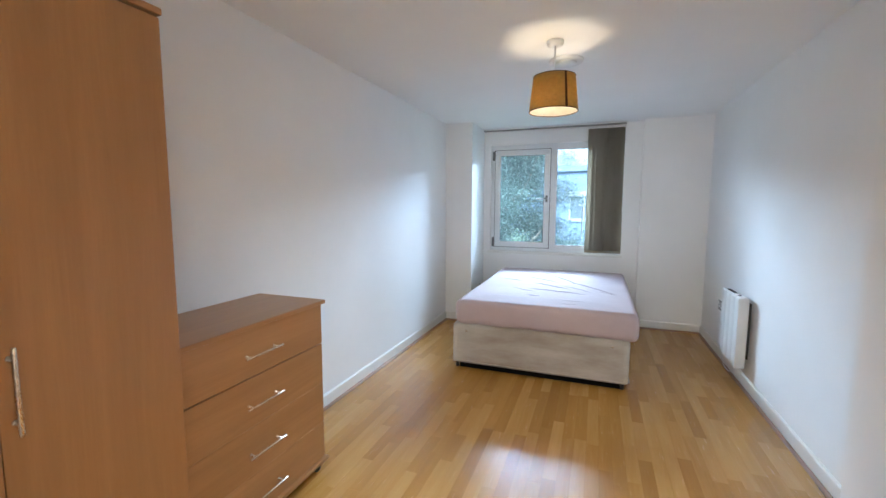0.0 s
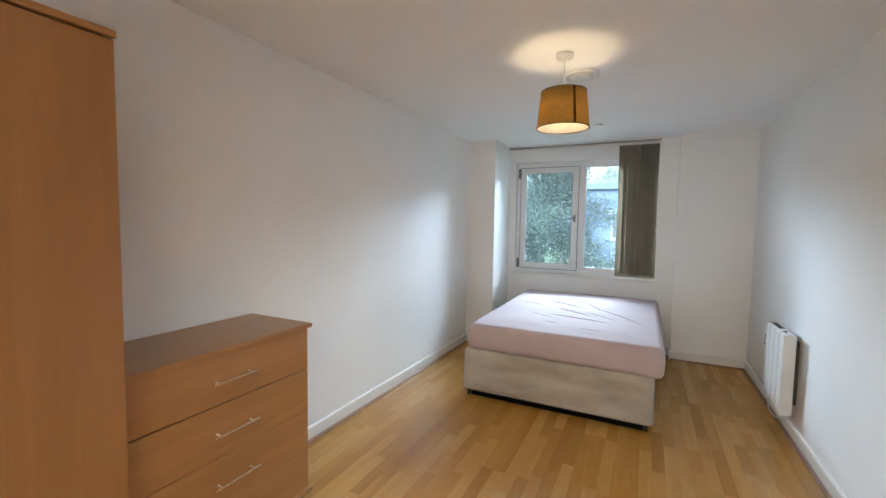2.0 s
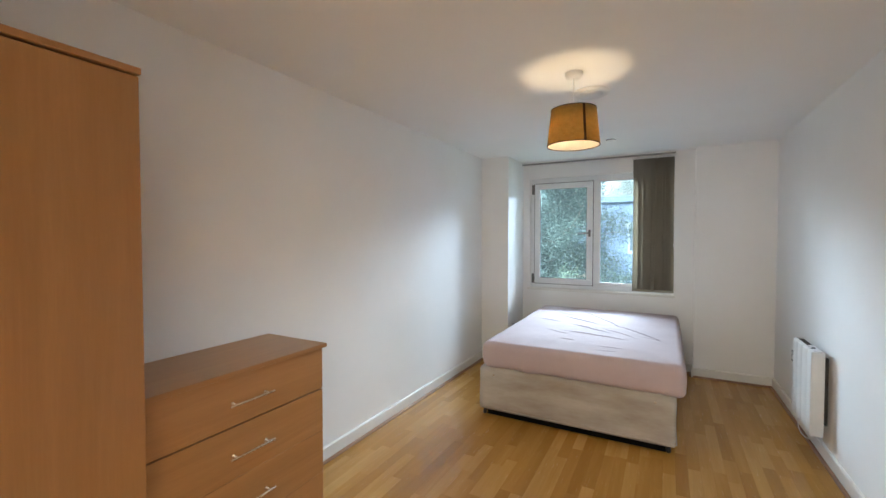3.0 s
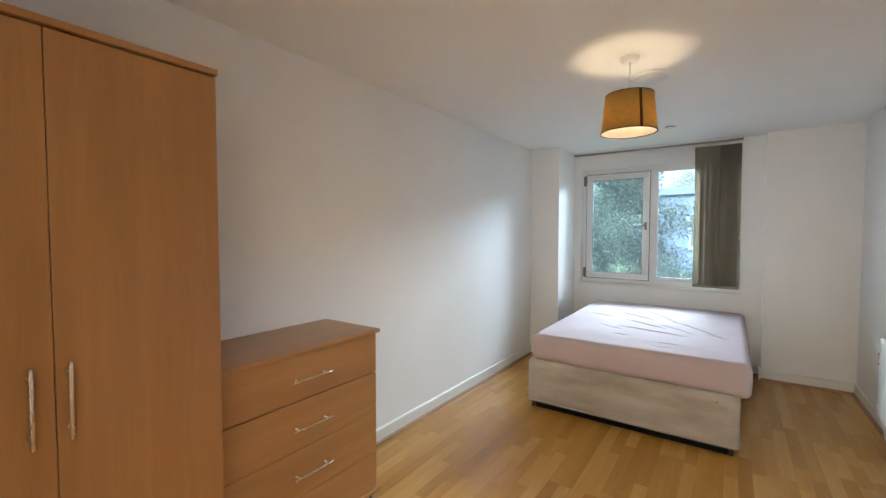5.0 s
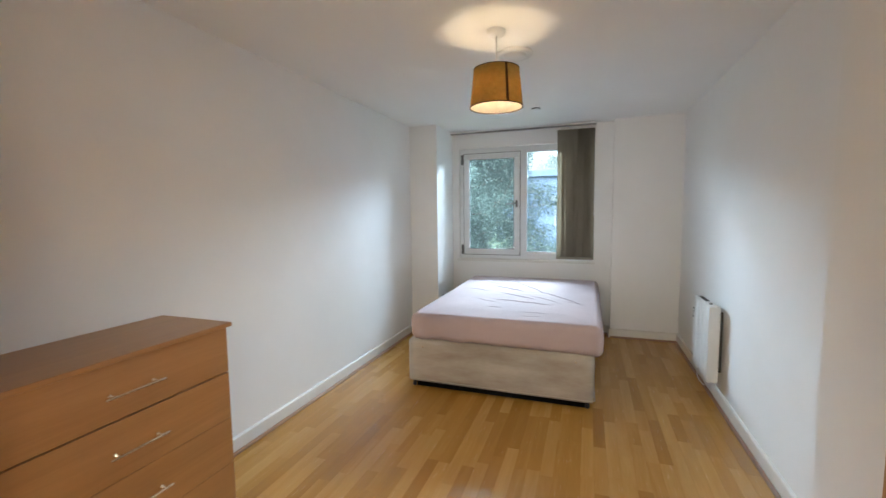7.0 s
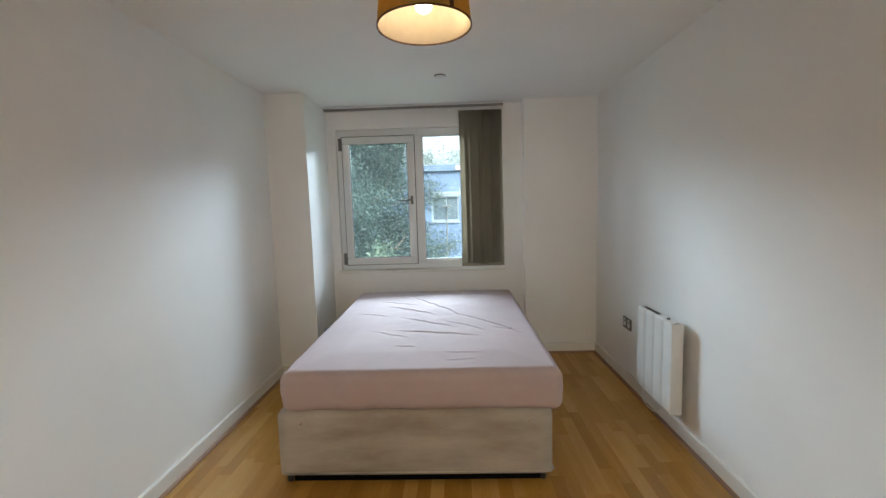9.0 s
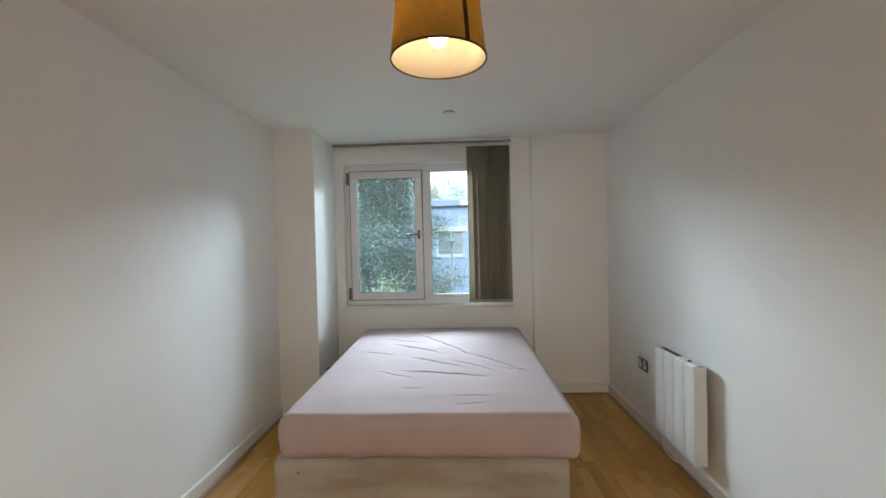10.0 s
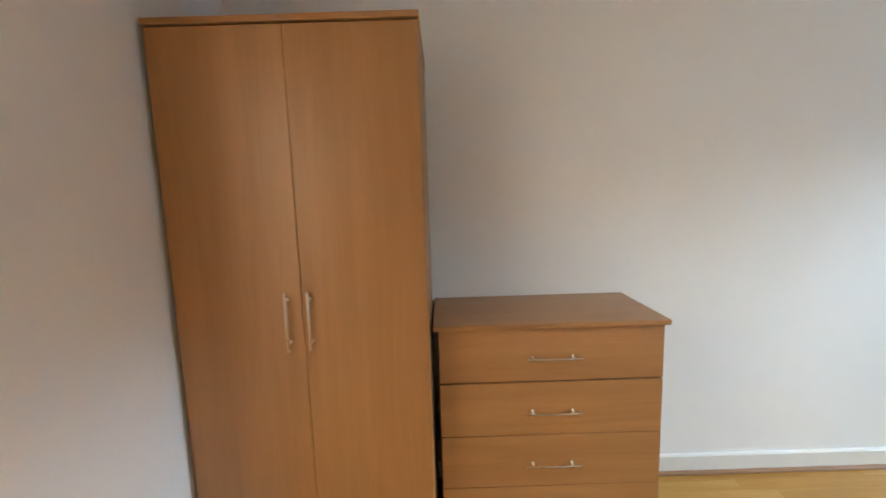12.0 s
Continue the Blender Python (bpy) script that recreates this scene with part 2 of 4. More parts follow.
def glow_material(name, colour, strength):
    m, nt, b = nodes_of(name)
    b.inputs["Base Color"].default_value = (0.9, 0.88, 0.82, 1)
    b.inputs["Emission Color"].default_value = (*colour, 1)
    b.inputs["Emission Strength"].default_value = strength
    return m


BULB = glow_material("lit_bulb", (1.0, 0.74, 0.42), 4.0)


# ---- mesh helpers ----
def mesh_from(bm, name, material, smooth=False):
    me = bpy.data.meshes.new(name)
    bmesh.ops.recalc_face_normals(bm, faces=bm.faces)
    bm.to_mesh(me)
    bm.free()
    me.materials.append(material)
    if smooth:
        for p in me.polygons:
            p.use_smooth = True
    return me


def part(name, bm, material, parent=None, label="", smooth=False):
    ob = new(name, mesh_from(bm, name, material, smooth))
    if parent is not None:
        ob.parent = parent
    return tagged(ob, label)


def thing(name, at, label, category, group="", kind=""):
    ob = new(name)
    ob.location = at
    ob.empty_display_size = 0.1
    return tagged(ob, label, category, group, kind)


def box(bm, x0, x1, y0, y1, z0, z1, bevel=0.0, segments=2):
    vs = [bm.verts.new(p) for p in ((x0, y0, z0), (x1, y0, z0), (x1, y1, z0), (x0, y1, z0), (x0, y0, z1), (x1, y0, z1), (x1, y1, z1), (x0, y1, z1))]
    fs = [bm.faces.new([vs[i] for i in f]) for f in ((0, 3, 2, 1), (4, 5, 6, 7), (0, 1, 5, 4), (1, 2, 6, 5), (2, 3, 7, 6), (3, 0, 4, 7))]
    if bevel:
        edges = {e for f in fs for e in f.edges}
        bmesh.ops.bevel(bm, geom=list(edges), offset=bevel, segments=segments, affect="EDGES", profile=0.5)
    return bm


def boxes(*specs, bevel=0.0):
    bm = bmesh.new()
    for s in specs:
        if bevel:
            one = box(bmesh.new(), *s, bevel=bevel)
            me = bpy.data.meshes.new("piece")
            one.to_mesh(me)
            one.free()
            bm.from_mesh(me)
            bpy.data.meshes.remove(me)
        else:
            box(bm, *s)
    return bm


def tube(bm, points, radii, sides=12, cap=True):
    """A tapered round tube along points."""
    rings = []
    pts = [Vector(p) for p in points]
    for i, p in enumerate(pts):
        d = (pts[min(i + 1, len(pts) - 1)] - pts[max(i - 1, 0)]).normalized()
        side = d.orthogonal().normalized() if i == 0 else (side - d * side.dot(d)).normalized()
        up = d.cross(side)
        r = radii[i] if hasattr(radii, "__len__") else radii
        rings.append([bm.verts.new(p + r * (math.cos(a) * side + math.sin(a) * up)) for a in (2 * math.pi * k / sides for k in range(sides))])
    for a, b in zip(rings, rings[1:]):
        for k in range(sides):
            bm.faces.new((a[k], a[(k + 1) % sides], b[(k + 1) % sides], b[k]))
    if cap:
        bm.faces.new(rings[0][::-1])
        bm.faces.new(rings[-1])
    return bm


def lathe(bm, profile, sides=40, at=(0, 0, 0), close=False):
    """Turns a profile of (radius, z) round the z axis."""
    rings = []
    for r, z in profile:
        if r < 1e-6:
            rings.append([bm.verts.new((at[0], at[1], at[2] + z))])
        else:
            rings.append([bm.verts.new((at[0] + r * math.cos(2 * math.pi * k / sides), at[1] + r * math.sin(2 * math.pi * k / sides), at[2] + z)) for k in range(sides)])
    pairs = list(zip(rings, rings[1:])) + ([(rings[-1], rings[0])] if close else [])
    for a, b in pairs:
        for k in range(sides):
            j = (k + 1) % sides
            if len(a) == 1:
                bm.faces.new((a[0], b[j], b[k]))
            elif len(b) == 1:
                bm.faces.new((a[k], a[j], b[0]))
            else:
                bm.faces.new((a[k], a[j], b[j], b[k]))
    return bm


def structure(name, bm, material, label, category):
    return tagged(part(name, bm, material), label, category, "", "structure")


# ---- the shell of the room ----
XL, XR, XN = -1.638, 1.248, 0.98
Y0, YN, YR, YB, H = 0.235, 2.05, 5.465, 5.585, 2.40
PX, PY, BX = -1.307, 5.01, 0.572
WX0, WX1, WZ0, WZ1 = -1.222, 0.372, 0.833, 2.203
DX0, DX1, DZ = -0.34, 0.50, 2.04

structure("subfloor", boxes((-1.85, 1.45, -1.45, 5.80, -0.25, -0.012)), SUBFLOOR, "dark screed under the wooden strip floor", "subfloor")
structure("ceiling", boxes((-1.85, 1.45, -1.45, 5.80, H, H + 0.2)), CEILING_PAINT, "flat white painted bedroom ceiling", "ceiling")
structure("wall_left", boxes((XL - 0.18, XL, -1.45, 5.80, -0.012, H)), PAINT, "long plain white painted plaster wall", "wall")
structure("wall_right", boxes((XR, XR + 0.18, YN, 5.80, -0.012, H)), PAINT, "white painted wall with a panel heater on it", "wall")
structure("wall_near", boxes((XN, XR + 0.18, Y0, YN, -0.012, H)), PAINT, "white painted wall stepping into the room by the door", "wall")
structure("wall_back", boxes((XL, DX0 - 0.03, Y0 - 0.12, Y0, -0.012, H), (DX1 + 0.03, XR + 0.18, Y0 - 0.12, Y0, -0.012, H), (DX0 - 0.03, DX1 + 0.03, Y0 - 0.12, Y0, DZ + 0.03, H)), PAINT, "white painted wall with the bedroom doorway", "wall")
structure("wall_window", boxes((XL, WX0, YB, YB + 0.22, -0.012, H), (WX1, XR, YB, YB + 0.22, -0.012, H), (WX0, WX1, YB, YB + 0.22, -0.012, WZ0), (WX0, WX1, YB, YB + 0.22, WZ1, H)), PAINT, "white painted wall round the bedroom window", "wall")
structure("wall_pier", boxes((XL, PX, PY, YB, -0.012, H), bevel=0), PAINT, "white boxed-in pier beside the window", "wall")
structure("wall_window_side", boxes((BX, XR, YR, YB, -0.012, H)), PAINT, "white wall standing slightly forward of the window", "wall")
structure("wall_hall", boxes((XL, XR + 0.18, -1.45, -1.30, -0.012, H), (-1.0, -0.9, -1.30, Y0 - 0.12, -0.012, H), (XR, XR + 0.18, -1.30, Y0 - 0.12, -0.012, H)), PAINT, "plain white hall walls behind the doorway", "wall")

# skirting boards, with a brown bead along the floor
SK_H, SK_T = 0.098, 0.016


def skirting(name, x0, y0, x1, y1, nx, ny):
    """A skirting board from one floor point to another; (nx, ny) points into the room."""
    bm, bead = bmesh.new(), bmesh.new()
    n = Vector((nx, ny, 0))
    prof = [(0, 0), (SK_T, 0), (SK_T, SK_H - 0.008), (SK_T - 0.004, SK_H - 0.002), (SK_T - 0.008, SK_H), (0, SK_H)]
    r = 0.017
    quad = [(SK_T, 0.0005)] + [(SK_T + r * math.cos(a), 0.0005 + r * math.sin(a)) for a in (0, 0.4, 0.8, 1.2, math.pi / 2)]
    for mesh, outline in ((bm, prof), (bead, quad)):
        ends = []
        for px, py in ((x0, y0), (x1, y1)):
            ends.append([mesh.verts.new((px + n.x * d, py + n.y * d, z)) for d, z in outline])
        k = len(outline)
        for i in range(k):
            mesh.faces.new((ends[0][i], ends[0][(i + 1) % k], ends[1][(i + 1) % k], ends[1][i]))
        mesh.faces.new(ends[0][::-1])
        mesh.faces.new(ends[1])
    ob = structure(name, bm, GLOSS_PAINT, "white gloss skirting board with a brown floor bead", "skirting board")
    part("beading", bead, BEADING, ob, "brown wooden quarter-round bead")
    return ob


skirting("baseboard_left", XL, Y0, XL, PY, 1, 0)
skirting("baseboard_pier", XL + SK_T, PY, PX + SK_T, PY, 0, -1)
skirting("baseboard_pier_side", PX, PY, PX, YB, 1, 0)
skirting("baseboard_window", PX + SK_T, YB, BX - SK_T, YB, 0, -1)
skirting("baseboard_return", BX, YR - SK_T, BX, YB, -1, 0)
skirting("baseboard_window_side", BX, YR, XR - SK_T, YR, 0, -1)
skirting("baseboard_right", XR, YN, XR, YR, -1, 0)
skirting("baseboard_step", XN - SK_T, YN, XR - SK_T, YN, 0, 1)
skirting("baseboard_near", XN, Y0, XN, YN, -1, 0)
skirting("baseboard_back", XL + SK_T, Y0, DX0 - 0.09, Y0, 0, 1)
skirting("baseboard_back_end", DX1 + 0.09, Y0, XN - SK_T, Y0, 0, 1)


# ---- window ----
def ring(bm, x0, x1, z0, z1, w, y0, y1, bevel=0.004):
    """A rectangular frame of four mitred-looking bars."""
    for s in ((x0, x1, y0, y1, z0, z0 + w), (x0, x1, y0, y1, z1 - w, z1), (x0, x0 + w, y0, y1, z0 + w, z1 - w), (x1 - w, x1, y0, y1, z0 + w, z1 - w)):
        me = bpy.data.meshes.new("piece")
        one = box(bmesh.new(), *s, bevel=bevel, segments=1)
        one.to_mesh(me)
        one.free()
        bm.from_mesh(me)
        bpy.data.meshes.remove(me)
    return bm


def window():
    w = thing("window_1", (0.02, 0.025, 0.02), "white plastic two-light casement window in the end wall", "window", "", "structure")
    fx0, fx1, fz0, fz1 = WX0 - 0.0196, WX1 - 0.0204, WZ0 - 0.0175, WZ1 - 0.0204
    bm = ring(bmesh.new(), fx0, fx1, fz0, fz1, 0.066, 5.608, 5.678)
    box(bm, -0.510, -0.404, 5.610, 5.676, fz0 + 0.0925, fz1 - 0.0745)
    box(bm, fx0 + 0.066, fx1 - 0.066, 5.610, 5.676, fz1 - 0.074, fz1 - 0.0665)
    box(bm, fx0 + 0.066, fx1 - 0.066, 5.610, 5.676, fz0 + 0.0665, fz0 + 0.092)
    part("window_frame", bm, UPVC, w)
    sash = part("sash", ring(bmesh.new(), -1.188, -0.486, 0.866, 2.116, 0.070, 5.586, 5.642, 0.008), UPVC, w, "opening casement sash")
    part("gasket", ring(bmesh.new(), -1.120, -0.554, 0.934, 2.048, 0.007, 5.597, 5.607, 0), GASKET, sash, "black glazing seal")
    # the shade in the gap between sash and frame, as a dark ring
    part("closing_gap", ring(bmesh.new(), -1.195, -0.479, 0.859, 2.123, 0.007, 5.6015, 5.6072, 0), SEAL_AND_GAP_SHADE, w, "dark grey ring for the shaded gap round the sash")
    g1 = part("pane", boxes((-1.117, -0.557, 5.608, 5.614, 0.937, 2.045)), GLASS, w)
    g2 = part("pane", boxes((-0.403, 0.302, 5.636, 5.642, 0.908, 2.107)), GLASS, w)
    g1.visible_shadow = g2.visible_shadow = False
    part("gasket", ring(bmesh.new(), -0.405, 0.304, 0.906, 2.109, 0.005, 5.628, 5.634, 0), SEAL_AND_GAP_SHADE, w, "grey glazing seal")
    bm = boxes((-0.534, -0.508, 5.574, 5.587, 1.452, 1.536), bevel=0.004)
    tube(bm, [(-0.521, 5.576, 1.498), (-0.521, 5.548, 1.498), (-0.538, 5.542, 1.497), (-0.646, 5.544, 1.490)], [0.011, 0.011, 0.011, 0.009], 10)
    part("handle", bm, STEEL, sash, "chrome lever handle", True)
    for z in (0.925, 2.050):
        part("hinge", boxes((-1.226, -1.191, 5.594, 5.6075, z - 0.060, z + 0.060), bevel=0.003), STEEL, w, "dark metal hinge")
    part("window_sill", boxes((WX0 - 0.045, WX1 + 0.01, 5.530, 5.5595, WZ0 - 0.048, WZ0 - 0.020), bevel=0.005), GLOSS_PAINT, w, "thin white sill board")
    part("inner_ledge", boxes((WX0 - 0.019, WX1 - 0.021, 5.560, 5.6075, WZ0 - 0.0195, WZ0 - 0.0178)), GLOSS_PAINT, w, "white ledge in front of the frame")
    part("outer_sill", boxes((WX0 - 0.015, WX1 - 0.025, 5.680, 5.84, WZ0 - 0.018, WZ0 + 0.000), bevel=0.004), UPVC, w)


window()


# ---- vertical blind ----
def blind():
    b = thing("vertical_blind", (0.16, 5.515, 0.858), "grey-brown fabric vertical blind drawn to one side", "blind")
    ox, oy, oz = b.location
    part("headrail", boxes((-1.297 - ox, 0.388 - ox, -0.022, 0.022, 2.364 - oz, 2.392 - oz), bevel=0.004), surface("rail_aluminium", (0.20, 0.20, 0.195), (0.27, 0.27, 0.26), 0.35, 8, 200, 0.02, 0.6), b, "slim grey aluminium rail")
    part("rail_cover", boxes((-1.302 - ox, 0.393 - ox, -0.027, -0.0225, 2.378 - oz, 2.3935 - oz), bevel=0.0015), PLASTIC, b, "white rail cover strip")
    xs = [0.018, 0.070, 0.120, 0.165, 0.203, 0.240, 0.274, 0.306, 0.337]
    for i, x in enumerate(xs):
        bm = bmesh.new()
        turn = radians(6 + 2 * math.sin(i * 1.7))
        n = 8
        grid = []
        for z in (0.858 - oz, 1.2 - oz, 1.7 - oz, 2.335 - oz):
            row = []
            for k in range(n + 1):
                u = (k / n - 0.5) * 0.089
                bow = 0.005 * math.cos(math.pi * u / 0.089)
                sway = 0.004 * math.sin(2.3 * z + i)
                row.append(bm.verts.new((x + u * math.cos(turn) + sway - ox, u * math.sin(turn) - bow - 0.003 * (i % 3) + 0.03, z)))
            grid.append(row)
        for a, c in zip(grid, grid[1:]):
            for k in range(n):
                bm.faces.new((a[k], a[k + 1], c[k + 1], c[k]))
        bmesh.ops.solidify(bm, geom=bm.faces[:], thickness=0.0012)
        s = part("slat", bm, SLAT, b, "", True)
        bm = boxes((x - 0.04 - ox, x + 0.04 - ox, 0.0215 - 0.003 * (i % 3), 0.0245 - 0.003 * (i % 3), 0.861 - oz, 0.885 - oz))
        part("weight", bm, SLAT, s)
        bm = boxes((x - 0.008 - ox, x + 0.008 - ox, 0.015, 0.024, 2.333 - oz, 2.364 - oz))
        part("hook", bm, PLASTIC, s, "small white plastic hook")
    chain = bmesh.new()
    pts = [(-0.02 + 0.365 * k / 24 - ox, -0.004 + 0.002 * math.sin(k), 0.851 - oz + 0.006 * math.cos(k * 2.1)) for k in range(25)]
    tube(chain, pts, 0.0016, 6)
    part("bottom_chain", chain, PLASTIC, b, "thin white link chain")
    cord = bmesh.new()
    tube(cord, [(0.378 - ox, 0.0, 2.352 - oz), (0.379 - ox, 0.004, 1.9 - oz), (0.381 - ox, 0.006, 1.40 - oz)], 0.0018, 6)
    lathe(cord, [(0, 0.0), (0.006, 0.004), (0.008, 0.03), (0.003, 0.045), (0, 0.046)], 10, (0.381 - ox, 0.006, 1.36 - oz))
    part("cord", cord, PLASTIC, b, "thin white pull cord")


blind()


# ---- bed ----
def noise_at(x, y, z):
    return noise.noise(Vector((x, y, z)))


def soft_box(nx, ny, nz, sx, sy, sz, radius, shape):
    """A rounded block of sx by sy by sz on z = 0; shape() moves each point."""
    bm = bmesh.new()
    seen = {}

    def vert(i, j, k):
        key = (i, j, k)
        if key not in seen:
            p = Vector(((i / nx - 0.5) * sx, (j / ny - 0.5) * sy, k / nz * sz))
            q = Vector((max(-sx / 2 + radius, min(sx / 2 - radius, p.x)), max(-sy / 2 + radius, min(sy / 2 - radius, p.y)), max(radius, min(sz - radius, p.z))))
            d = p - q
            if d.length > 1e-7:
                p = q + d.normalized() * radius * min(1.0, max(abs(d.x), abs(d.y), abs(d.z)) / radius)
            seen[key] = bm.verts.new(shape(p))
        return seen[key]

    for i in range(nx):
        for j in range(ny):
            for k in (0, nz):
                bm.faces.new((vert(i, j, k), vert(i + 1, j, k), vert(i + 1, j + 1, k), vert(i, j + 1, k)))
    for i in range(nx):
        for k in range(nz):
            for j in (0, ny):
                bm.faces.new((vert(i, j, k), vert(i + 1, j, k), vert(i + 1, j, k + 1), vert(i, j, k + 1)))
    for j in range(ny):
        for k in range(nz):
            for i in (0, nx):
                bm.faces.new((vert(i, j, k), vert(i, j + 1, k), vert(i, j + 1, k + 1), vert(i, j, k + 1)))
    return bm


BED_X0, BED_X1, BED_Y0, BED_Y1 = -1.040, 0.385, 3.552, 5.49


def bed():
    cx, cy = (BED_X0 + BED_X1) / 2, (BED_Y0 + BED_Y1) / 2
    b = thing("divan_bed", (cx, cy, 0), "stained cream divan bed base on small black feet", "bed")
    sx, sy = BED_X1 - BED_X0, BED_Y1 - BED_Y0

    def base_shape(p):
        out = 0.004 * noise_at(p.x * 3, p.y * 3, p.z * 6)
        return Vector((p.x * (1 + out * 0.5), p.y * (1 + out * 0.5), p.z + 0.050))

    part("base", soft_box(28, 36, 10, sx, sy, 0.352, 0.022, base_shape), DIVAN, b, "stained cream cloth base", True)
    skirt = bmesh.new()
    h = 0.003
    loop = [(-sx / 2 + 0.02, -sy / 2 - h), (sx / 2 - 0.02, -sy / 2 - h), (sx / 2 + h, -sy / 2 + 0.02), (sx / 2 + h, sy / 2 - 0.02)]
    tube(skirt, [(x, y, 0.072) for x, y in loop], 0.004, 8)
    part("piping", skirt, PIPING, b, "pale cloth edging", True)
    part("underside", boxes((-sx / 2 + 0.03, sx / 2 - 0.03, -sy / 2 + 0.03, sy / 2 - 0.03, 0.042, 0.0495)), UNDERBED_SHADE, b, "black dust cover")
    # boards added behind the base's lower edge, to read as the shadow band there
    part("underbed_shade_boards", boxes((-sx / 2 + 0.06, sx / 2 - 0.06, -sy / 2 + 0.040, -sy / 2 + 0.060, 0.003, 0.0415), (sx / 2 - 0.08, sx / 2 - 0.06, -sy / 2 + 0.096, sy / 2 - 0.06, 0.006, 0.0415), (-sx / 2 + 0.08, -sx / 2 + 0.10, -sy / 2 + 0.096, sy / 2 - 0.06, 0.006, 0.0415)), UNDERBED_SHADE, b, "black set-back boards standing in for the shade under the bed")
    for x in (-sx / 2 + 0.035, sx / 2 - 0.045):
        for y in (-sy / 2 + 0.05, 0.0, sy / 2 - 0.06):
            bm = lathe(bmesh.new(), [(0, 0.0), (0.012, 0.0), (0.016, 0.005), (0.016, 0.026), (0.011, 0.034), (0.012, 0.056), (0, 0.056)], 16, (x, y, 0))
            part("foot", bm, BLACK_PLASTIC, b, "small black plastic glide", True)
    button = lathe(bmesh.new(), [(0, 0.0), (0.008, 0.0), (0.008, 0.003), (0, 0.005)], 14)
    for x in (-0.585, 0.585):
        ob = part("vent_button", button.copy(), NICKEL, b, "small metal vent button", True)
        ob.location, ob.rotation_euler = (x, -sy / 2 - 0.0005, 0.345), (radians(90), 0, 0)
    button.free()


def mattress():
    cx, cy, sx, sy, sz = -0.290, 4.520, 1.452, 1.930, 0.208
    creases = [((-0.176, 0.658), (0.236, 0.044), 0.010), ((0.200, 0.090), (0.589, -0.343), 0.009), ((-0.333, 0.327), (0.034, 0.085), 0.009), ((-0.546, 0.136), (-0.313, 0.039), 0.006),
               ((-0.445, 0.508), (-0.116, 0.370), 0.006), ((-0.181, -0.009), (0.169, -0.239), 0.008), ((0.131, -0.106), (0.389, -0.328), 0.006), ((-0.187, -0.302), (0.308, -0.434), 0.008),
               ((0.434, -0.259), (0.595, -0.308), 0.006), ((-0.352, -0.319), (-0.116, -0.446), 0.005), ((-0.166, -0.605), (-0.049, -0.622), 0.006), ((0.147, -0.721), (0.318, -0.740), 0.004), ((0.147, -0.821), (0.281, -0.821), 0.004)]

    def shape(p):
        q = p.copy()
        rim = min(1.0, (sx / 2 - abs(p.x)) / 0.25, (sy / 2 - abs(p.y)) / 0.25)
        if p.z > sz * 0.7:
            q.z += 0.012 * max(0.0, rim) + 0.004 * noise_at(p.x * 2.2, p.y * 2.2, 3.0)
            for a, b, height in creases:
                dx, dy = b[0] - a[0], b[1] - a[1]
                ll = math.hypot(dx, dy)
                u = ((p.x - a[0]) * dx + (p.y - a[1]) * dy) / ll / ll
                off = ((p.x - a[0]) * dy - (p.y - a[1]) * dx) / ll + 0.022 * noise_at(u * 3.0 * ll / 0.4, a[0] * 9, 1.0) + 0.006 * noise_at(u * 14.0, a[1] * 9, 2.0)
                if -0.15 < u < 1.15 and abs(off) < 0.06:
                    fade = max(0.0, min(1.0, (u + 0.15) / 0.4, (1.15 - u) / 0.4))
                    q.z += 0.75 * height * fade * (math.exp(-(off / 0.0075) ** 2) - 0.5 * math.exp(-((off - 0.017) / 0.014) ** 2))
            slack = max(0.0, 1.0 - math.hypot((p.x - 0.05) / 0.62, (p.y - 0.0) / 0.75))
            q.z += 0.0035 * slack * noise_at(p.x * 5 + p.y * 4, (p.y * 0.6 - p.x * 0.5) * 22, 7.0)
        q.z += 0.026 * (p.y / sy + 0.5) * p.z / sz
        side = max(0.0, 1.0 - abs(p.z - sz * 0.5) / (sz * 0.5))
        bulge = 0.007 * side + 0.005 * noise_at(p.x * 4, p.y * 4, p.z * 8)
        if abs(p.x) > sx / 2 - 0.05:
            q.x += math.copysign(bulge, p.x)
        if abs(p.y) > sy / 2 - 0.05:
            q.y += math.copysign(bulge, p.y)
        if p.z < 0.05:
            q.z -= 0.020 * max(0.0, noise_at(p.x * 4.5 + 4, p.y * 4.5, 0.0)) + 0.022 * max(0.0, p.x / sx) * (p.y < 0) * (abs(p.y) > sy / 2 - 0.06 or abs(p.x) > sx / 2 - 0.06)
        return q

    m = thing("mattress", (cx, cy, 0.4005), "mattress in a creased pale pink fitted sheet on the divan", "mattress")
    part("sheet", soft_box(230, 300, 14, sx, sy, sz, 0.050, shape), SHEET, m, "creased pale pink fitted sheet", True)
    label = boxes((-0.003, 0.003, -0.03, 0.03, 0, 0.012), bevel=0.001)
    ob = part("tag", label, GASKET, m, "small dark sewn-in tag")
    ob.location = (-sx / 2 + 0.010, -0.20, 0.203)


bed()
mattress()


